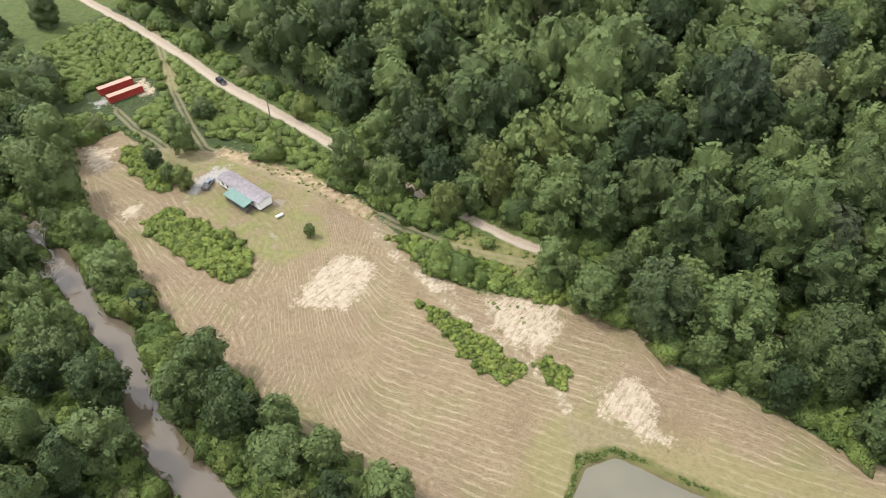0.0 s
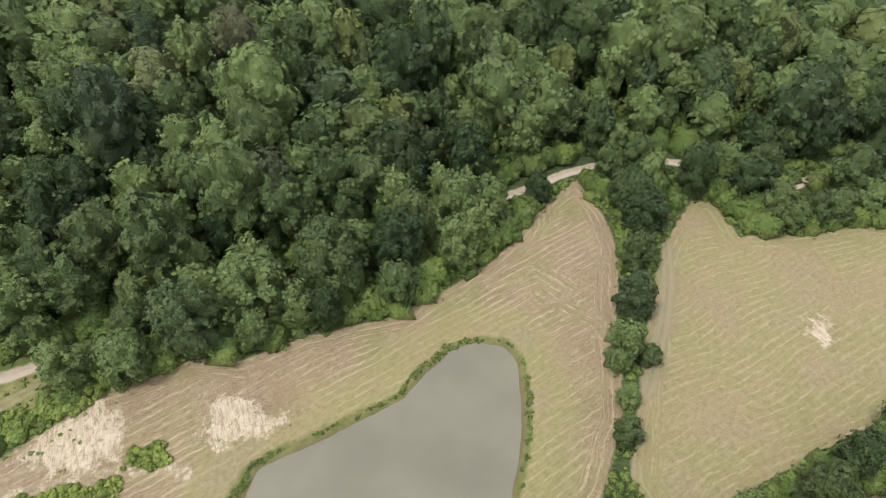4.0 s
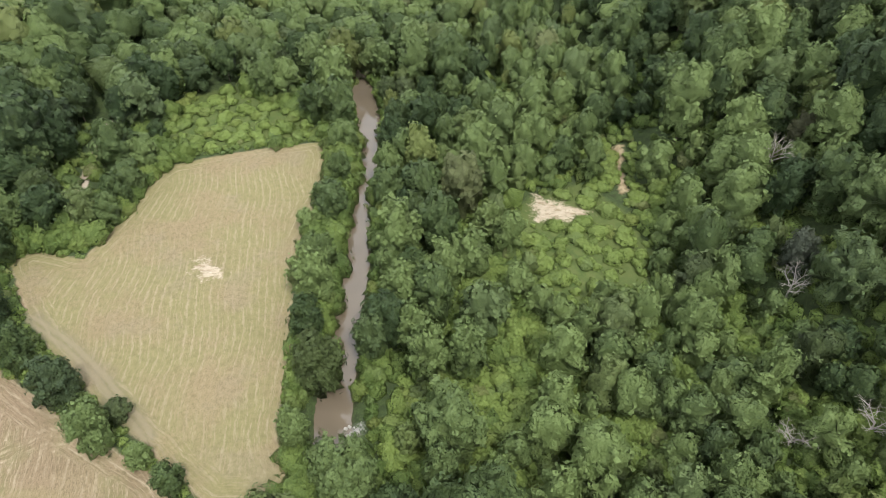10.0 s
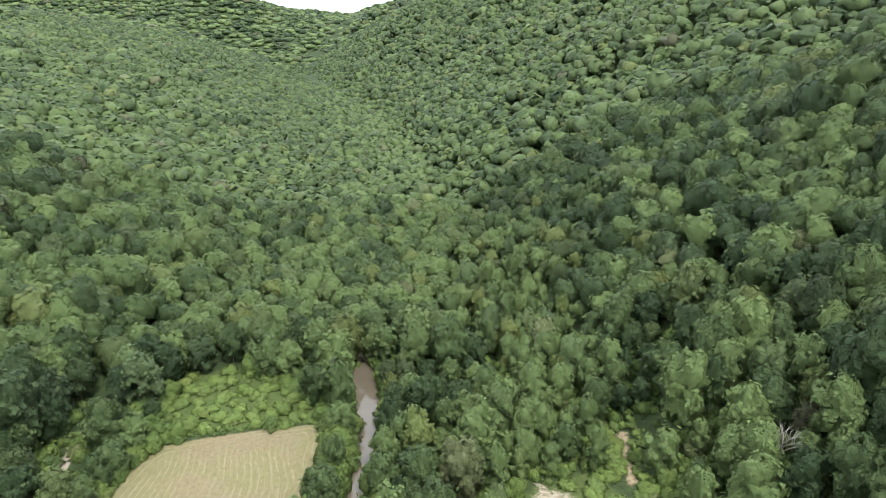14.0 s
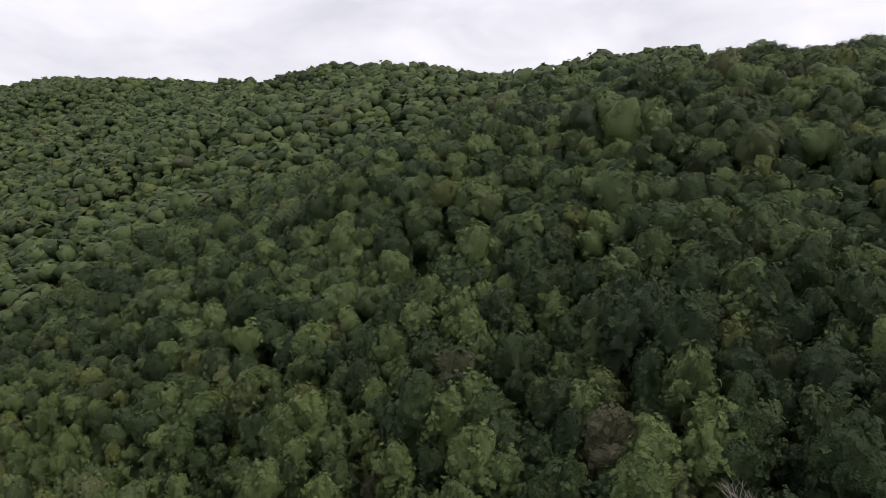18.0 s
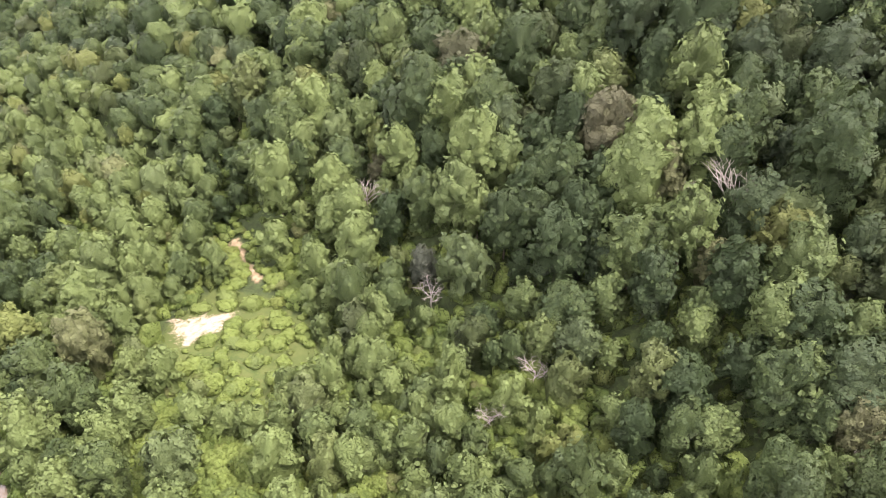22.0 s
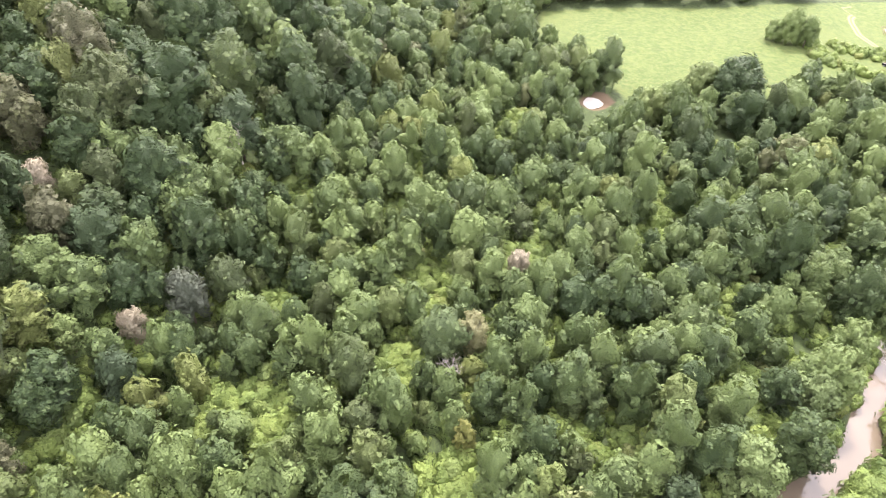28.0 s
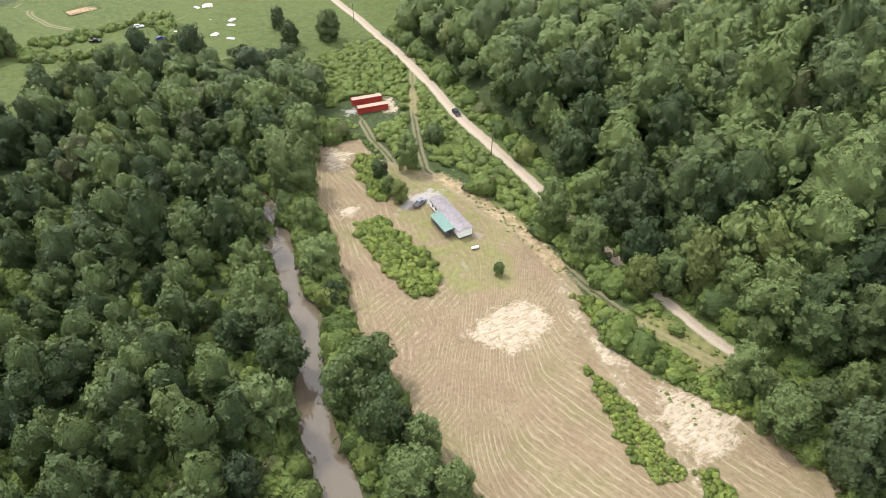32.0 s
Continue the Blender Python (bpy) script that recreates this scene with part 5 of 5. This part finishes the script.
# ---- shipping containers ----
def container(x, y, turn, label):
    box = thing("shipping_container", x, y, turn, label, "container", "shipping containers")
    for s, name in ((-1, "side_wall"), (1, "side_wall")):
        bm = bmesh.new()
        pts = []
        for i in range(61):
            px = -6.05 + 12.1 * i / 60
            pts.append((px, s * (1.22 - (0.045 if i % 4 in (1, 2) else 0))))
        lo = [bm.verts.new((px, py, 0.16)) for px, py in pts]
        hi = [bm.verts.new((px, py, 2.45)) for px, py in pts]
        for i in range(60):
            bm.faces.new((lo[i], lo[i + 1], hi[i + 1], hi[i]))
        part(name, bm, M_RED, box)
    part("end_wall", boxes((-6.02, 0, 1.3, 0.06, 2.36, 2.3)), M_RED, box)
    for s in (-1, 1):
        door = part("door", boxes((6.03, s * 0.59, 1.3, 0.07, 1.15, 2.3), bevel=0.01), M_RED, box)
        for k in (0.25, 0.85):
            part("locking_bar", rod((6.09, s * k, 0.25), (6.09, s * k, 2.35), 0.025, 0.025, 6), M_STEEL, door)
    roof = part("roof", boxes((0, 0, 2.54, 12.1, 2.38, 0.04)), M_PALE_RED, box, "sun-bleached pinkish roof")
    for i in range(20):
        part("roof_rib", boxes((-5.7 + i * 0.6, 0, 2.572, 0.22, 2.2, 0.025)), M_PALE_RED, roof)
    part("floor_frame", boxes((0, 0, 0.1, 12.1, 2.38, 0.16)), M_SKIRT, box)
    for cx in (-6.05, 6.05):
        for cy in (-1.19, 1.19):
            part("corner_post", boxes((cx, cy, 1.3, 0.14, 0.14, 2.6), bevel=0.01), M_RED, box)
    for cy in (-1.2, 1.2):
        part("top_rail", boxes((0, cy, 2.52, 12.0, 0.09, 0.12)), M_PALE_RED, box)
    return box


container(-112.3, 203.6, 43.0, "faded red shipping container on the gravel pad")
container(-117.5, 208.6, 43.0, "second faded red shipping container behind the first")


# ---- vehicles ----
def wheels(car, xs, half, r):
    for x in xs:
        for s in (-1, 1):
            wheel = part("wheel", rod((x, s * (half - 0.2), r), (x, s * half, r), r, r, 16), M_TYRE, car)
            part("rim", rod((x, s * half, r), (x, s * (half + 0.015), r), r * 0.6, r * 0.5, 12), M_STEEL, wheel)


def vehicle(name, x, y, turn, paint, label, pickup=False):
    car = thing(name, x, y, turn, label, "car", lift=0.03)
    if pickup:
        low = [(-2.75, 0.5), (2.7, 0.5), (2.75, 0.8), (2.6, 1.08), (1.2, 1.14), (-2.75, 1.14)]
        cab = [(1.25, 1.13), (0.6, 1.78), (-0.85, 1.82), (-1.0, 1.13)]
        glass = [(1.06, 1.22), (0.55, 1.72), (-0.8, 1.75), (-0.9, 1.22)]
    else:
        low = [(-2.3, 0.45), (2.3, 0.45), (2.35, 0.75), (2.15, 0.98), (1.1, 1.06), (-2.25, 1.06)]
        cab = [(1.1, 1.05), (0.45, 1.62), (-1.75, 1.68), (-2.2, 1.05)]
        glass = [(0.92, 1.12), (0.42, 1.56), (-1.66, 1.60), (-2.0, 1.12)]
    part("body", prism(low, -0.95, 0.95, 0.06), paint, car)
    part("cab", prism(cab, -0.80, 0.80, 0.07), paint, car)
    part("side_window", prism(glass, -0.815, -0.79), M_GLASS, car)
    part("side_window", prism(glass, 0.79, 0.815), M_GLASS, car)
    fx0, fz0 = cab[0]
    fx1, fz1 = cab[1]
    wind = bmesh.new()
    quad = [wind.verts.new(p) for p in ((fx0 + 0.0, -0.66, fz0 + 0.06), (fx0 + 0.0, 0.66, fz0 + 0.06), (fx1 + 0.05, 0.6, fz1 - 0.05), (fx1 + 0.05, -0.6, fz1 - 0.05))]
    wind.faces.new(quad)
    bmesh.ops.solidify(wind, geom=wind.faces[:], thickness=0.02)
    part("windscreen", wind, M_GLASS, car)
    if pickup:
        part("bed_liner", boxes((-1.9, 0, 1.15, 1.55, 1.5, 0.02)), M_SKIRT, car)
        for s in (-1, 1):
            part("bed_rail", boxes((-1.9, s * 0.84, 1.22, 1.65, 0.12, 0.16), bevel=0.02), paint, car)
        part("tailgate", boxes((-2.72, 0, 1.0, 0.06, 1.7, 0.5), bevel=0.02), paint, car)
    end = low[1][0]
    for s in (-1, 1):
        part("headlight", boxes((end + 0.02, s * 0.7, 0.82, 0.06, 0.3, 0.14), bevel=0.02), M_WHITE, car)
        part("tail_light", boxes((low[0][0] - 0.01, s * 0.78, 0.85, 0.05, 0.16, 0.25), bevel=0.01), M_RED, car)
    part("bumper", boxes((end + 0.04, 0, 0.55, 0.12, 1.7, 0.2), bevel=0.03), M_STEEL, car)
    wheels(car, (-1.65 * (1.05 if pickup else 0.9), 1.65 * (1.05 if pickup else 0.9)), 0.96, 0.36)
    return car


vehicle("pickup_truck", -69.7, 152.4, 80.0, M_SLATE, "grey pickup truck parked on gravel by the home", True)
vehicle("suv", -79.5, 209.5, -44.0, M_BLACK, "black sport utility car on the pale gravel road")
vehicle("car", -240, 221, 20.0, M_WHITE, "old white car abandoned in the pasture weeds")
vehicle("car", -238, 229, 75.0, M_BLUE, "dull blue car standing in the pasture")
vehicle("car", -234, 237, 15.0, M_WHITE, "white car parked among pasture scrub")
vehicle("car", -258, 237, 40.0, M_WHITE, "white car half hidden in tall weeds")
vehicle("car", -294, 196, 30.0, M_STEEL, "silver car parked in the far pasture")
vehicle("pickup_truck", -264, 215, 35.0, M_BLACK, "black pickup truck beside the pasture track", True)


def tractor(x, y, turn):
    car = thing("tractor", x, y, turn, "worn red farm tractor parked in the pasture", "tractor")
    part("bonnet", prism([(0.1, 0.8), (1.7, 0.8), (1.75, 1.35), (0.1, 1.5)], -0.35, 0.35, 0.06), M_TRACTOR, car)
    part("seat", boxes((-0.7, 0, 1.3, 0.5, 0.5, 0.12), (-0.95, 0, 1.55, 0.08, 0.5, 0.45), bevel=0.03), M_SKIRT, car)
    part("axle", boxes((-0.5, 0, 0.75, 0.5, 1.5, 0.4), bevel=0.05), M_TRACTOR, car)
    part("exhaust", rod((1.0, 0.2, 1.4), (1.0, 0.2, 2.3), 0.05, 0.04), M_SKIRT, car)
    for s in (-1, 1):
        part("fender", prism([(-1.3, 1.2), (-0.5, 1.65), (0.2, 1.35), (-0.5, 1.5)], s * 0.75 - 0.2, s * 0.75 + 0.2), M_TRACTOR, car)
        part("wheel", rod((-0.6, s * 0.7, 0.72), (-0.6, s * 1.05, 0.72), 0.72, 0.72, 18), M_TYRE, car)
        part("wheel", rod((1.4, s * 0.5, 0.4), (1.4, s * 0.72, 0.4), 0.4, 0.4, 14), M_TYRE, car)


tractor(-282, 189, 60)


# ---- odds and ends of the yard ----
tank = thing("propane_tank", -46.0, 138.4, 42.0, "white propane tank lying in the grass by the home", "tank")
tank_bm = rod((-0.95, 0, 0.55), (0.95, 0, 0.55), 0.42, 0.42, 16)
for s in (-1, 1):
    bmesh.ops.create_uvsphere(tank_bm, u_segments=14, v_segments=8, radius=0.42, matrix=Matrix.Translation((s * 0.95, 0, 0.55)) @ Matrix.Diagonal((0.6, 1, 1, 1)))
part("vessel", tank_bm, M_WHITE, tank)
part("valve_dome", rod((0, 0, 0.94), (0, 0, 1.12), 0.14, 0.12, 10), M_STEEL, tank)
for s in (-0.6, 0.6):
    part("foot", boxes((s, 0, 0.08, 0.12, 0.6, 0.2), bevel=0.01), M_STEEL, tank)


def utility_pole(x, y, turn):
    pole = thing("utility_pole", x, y, turn, "wooden utility pole beside the gravel road", "utility pole", "utility poles")
    part("post", rod((0, 0, -0.8), (0, 0, 9.6), 0.17, 0.11, 10), M_POLE, pole)
    part("crossarm", boxes((0, 0, 9.0, 2.2, 0.1, 0.12), bevel=0.01), M_POLE, pole)
    for s in (-0.95, 0, 0.95):
        part("insulator", rod((s, 0, 9.06), (s, 0, 9.24), 0.05, 0.035, 8), M_SHEET, pole)


utility_pole(-57.5, 186.5, 45)
utility_pole(-163, 283, 45)

for i, (x, y) in enumerate(((-56.5, 135.0), (-55.0, 134.2), (-53.2, 133.8), (-51.6, 133.4), (-49.8, 133.6), (-66.5, 139.5), (-74, 147), (-72.3, 146.5))):
    rng = random.Random(60 + i)
    lump = bmesh.new()
    bmesh.ops.create_icosphere(lump, subdivisions=2, radius=0.15)
    for v in lump.verts:
        v.co = Vector((v.co.x * 1.4, v.co.y, v.co.z * 0.6)) * (1 + 0.35 * noise.noise(v.co * 3 + Vector((i * 3.1, 0, 0))))
    scrap = part("concrete_block", lump, M_ROCK)
    scrap.matrix_world = pose(x, y, float(terrain(x, y)[0]) + 0.1, 0, 0, rng.uniform(0, 180))
    tagged(scrap, "pale broken concrete lump lying in the yard grass", "rubble", "yard rubble")


# ---- dead and fading trees ----
def bare_arrays(seed, tall, spread):
    """A bare trunk that forks three times into ever finer branches."""
    rnd = random.Random(seed)
    vs, fs = [], []

    def tube(p, q, r0, r1):
        w = (q - p).normalized()
        s = w.cross(Vector((0.3, 0.9, 0.21))).normalized()
        t = w.cross(s)
        b = len(vs)
        for at, r in ((p, r0), (q, r1)):
            for j in range(4):
                c = math.pi * j / 2
                vs.append(at + s * r * math.cos(c) + t * r * math.sin(c))
        for j in range(4):
            fs.append((b + j, b + (j + 1) % 4, b + 4 + (j + 1) % 4, b + 4 + j))

    def grow(p, w, length, r, level):
        q = p + w * length * 0.5
        w = (w + Vector((rnd.uniform(-0.2, 0.2), rnd.uniform(-0.2, 0.2), rnd.uniform(-0.05, 0.15)))).normalized()
        e = q + w * length * 0.5
        tube(p, q, r, r * 0.8)
        tube(q, e, r * 0.8, r * 0.55)
        if level == 3:
            return
        for i in range((7, 5, 4)[level]):
            a = i * 2.4 + rnd.uniform(-0.5, 0.5)
            way = (w * rnd.uniform(0.5, 1.0) + spread * Vector((math.cos(a), math.sin(a), rnd.uniform(-0.1, 0.4)))).normalized()
            start = q.lerp(e, rnd.uniform(0.1, 1.0)) if i else e
            grow(start, way, length * rnd.uniform(0.42, 0.62), r * 0.48, level + 1)

    grow(Vector((0, 0, -1.0)), Vector((rnd.uniform(-0.1, 0.1), rnd.uniform(-0.1, 0.1), 1)), tall * 0.52, 0.026 * tall ** 0.9, 0)
    return np.array([tuple(v) for v in vs]), np.array(fs)


def dead_tree(x, y, tall, turn, seed, lean=8.0):
    v, f = bare_arrays(seed, tall, 0.5 if tall > 15 else 1.0)
    me = mesh_of("bare_crown", v, f, M_DEAD, None, True)
    top = thing("dead_tree", x, y, turn, ("tall bleached bare dead trunk among the green woods" if tall > 15 else "bushy grey bare dead tree among green woods"), "tree", "dead trees")
    ob = new("bare_crown", me)
    ob.parent = top
    ob.matrix_local = pose(0, 0, 0, lean, lean * 0.5)
    return top


for i, (x, y, tall) in enumerate(DEAD):
    dead_tree(x, y, tall, i * 53.0, 700 + i, 4 + 3 * (i % 4))

fallen = part("fallen_log", rod((-2.4, 0, 0.25), (2.4, 0, 0.32), 0.26, 0.16, 9), M_DEAD)
fallen.matrix_world = pose(17, -77, float(terrain(17, -77)[0]), 0, 0, 35)
tagged(fallen, "bleached fallen log lying in the undergrowth", "log")

for i in range(26):
    rng = random.Random(90 + i)
    stone = bmesh.new()
    bmesh.ops.create_icosphere(stone, subdivisions=2, radius=rng.uniform(0.2, 0.5))
    for v in stone.verts:
        v.co *= 1 + 0.3 * noise.noise(v.co * 2.2 + Vector((i * 1.7, 0, 0)))
        v.co.z *= 0.6
    if i < 16:
        x, y, words, at = 69.5 + rng.uniform(-2.2, 2.2), -28.4 + rng.uniform(-1.2, 1.2), "pale stone on the gravel bar in the creek", "creek stones"
    else:
        x, y, words, at = -104 + rng.uniform(-2.5, 2.5), 121 + rng.uniform(-2, 2), "pale stone at the creek edge under the trees", "creek stones"
    ob = part("boulder", stone, M_ROCK)
    ob.matrix_world = pose(x, y, max(float(terrain(x, y)[0]), -1.2) + 0.1, 0, 0, rng.uniform(0, 360))
    tagged(ob, words, "stone", at)


# ---- far pasture: shed, timber, sheets and a fenced garden ----
shed = thing("shed", -241.5, 298.5, 120.0, "grey shed with a white metal roof in the pasture", "shed")
part("wall", boxes((0, 0, 1.3, 13.0, 12.5, 2.6)), M_GREYWALL, shed)
shed_roof = part("roof", boxes((0, 0, 2.75, 14.4, 14.0, 0.12), bevel=0.02), M_SHEET, shed, "white metal roof")
for i in range(15):
    part("rib", boxes((-6.8 + i * 0.97, 0, 2.83, 0.06, 13.9, 0.04)), M_SHEET, shed_roof)
part("door", boxes((1.5, -6.28, 1.05, 2.4, 0.06, 2.1), bevel=0.01), M_DECK, shed)
for px in (-3.6, 4.8):
    window = part("window", boxes((px, -6.28, 1.5, 1.1, 0.06, 0.9), bevel=0.01), M_WHITE, shed)
    part("pane", boxes((px, -6.32, 1.5, 0.95, 0.03, 0.75)), M_GLASS, window)

stack = thing("timber_stack", -246, 275, 40.0, "stack of pale sawn timber and white sheets on grass", "timber")
for k in range(3):
    for i in range(7):
        part("plank", boxes(((k - 1) * 0.25, -2.4 + i * 0.8, 0.12 + 0.2 * k, 5.2 - 0.5 * k, 0.55, 0.16), bevel=0.02), (M_PLANK, M_SHEET)[(i + k) % 2], stack)

for i, (x, y, a, b) in enumerate(((-222, 263, 4.2, 2.0), (-218, 257, 3.4, 2.2), (-218, 244, 3.6, 3.0), (-208, 243, 3.6, 1.7), (-243, 216, 4.0, 2.6), (-250, 271, 3.4, 1.6), (-233, 260, 1.0, 0.8))):
    rng = random.Random(120 + i)
    sheet = bmesh.new()
    bmesh.ops.create_grid(sheet, x_segments=8, y_segments=6, size=0.5, matrix=Matrix.Diagonal((a, b, 1, 1)))
    for v in sheet.verts:
        v.co.z = 0.35 + 0.25 * noise.noise(v.co * 0.9 + Vector((i * 5.0, 0, 0)))
        v.co.x += 0.25 * noise.noise(v.co * 1.3)
    bmesh.ops.solidify(sheet, geom=sheet.faces[:], thickness=0.25)
    ob = part("scrap_sheet", sheet, M_SHEET)
    ob.matrix_world = pose(x, y, float(terrain(x, y)[0]) - 0.05, 0, 0, rng.uniform(0, 180))
    tagged(ob, "crumpled white scrap sheeting lying in the pasture", "scrap", "pasture scrap")

garden = thing("garden_plot", -302.5, 244.5, 66.0, "fenced vegetable plot of bare soil in the pasture", "garden")
bed = bmesh.new()
bmesh.ops.create_grid(bed, x_segments=16, y_segments=24, size=0.5, matrix=Matrix.Translation((0, 0, 0.1)) @ Matrix.Diagonal((14, 7, 1, 1)))
for v in bed.verts:
    v.co.z = 0.12 + 0.08 * math.sin(v.co.y * 5.5) + 0.05 * noise.noise(v.co)
part("soil_bed", bed, M_EARTH, garden)
for i in range(10):
    for s in (-1, 1):
        part("fence_post", rod((-8.1 + i * 1.8, s * 4.3, -0.3), (-8.1 + i * 1.8, s * 4.3, 1.3), 0.06, 0.05, 6), M_POLE, garden)
for s in (-1, 1):
    for k in (0.5, 1.0):
        part("fence_rail", boxes((0, s * 4.3, k, 16.4, 0.05, 0.10)), M_POLE, garden)
        part("fence_rail", boxes((s * 8.15, 0, k, 0.05, 8.6, 0.10)), M_POLE, garden)

bushes("pasture_scrub", hedge_rnd, (-330, 170, -200, 280), 2.6, lambda x, y: (np.minimum.reduce([along(x, y, [(-286, 204), (-276, 214), (-268, 232), (-258, 256)], False), along(x, y, [(-300, 190), (-270, 190), (-252, 205), (-236, 212)], False), along(x, y, [(-262, 246), (-242, 240), (-226, 232)], False)])
       < 4.2 + 2 * ripple(x, y, 12, 50)), 0.5, 1.2, SHRUBS, "patches of rough scrub in the far pasture", "shrubs", "stuff", 0.6)
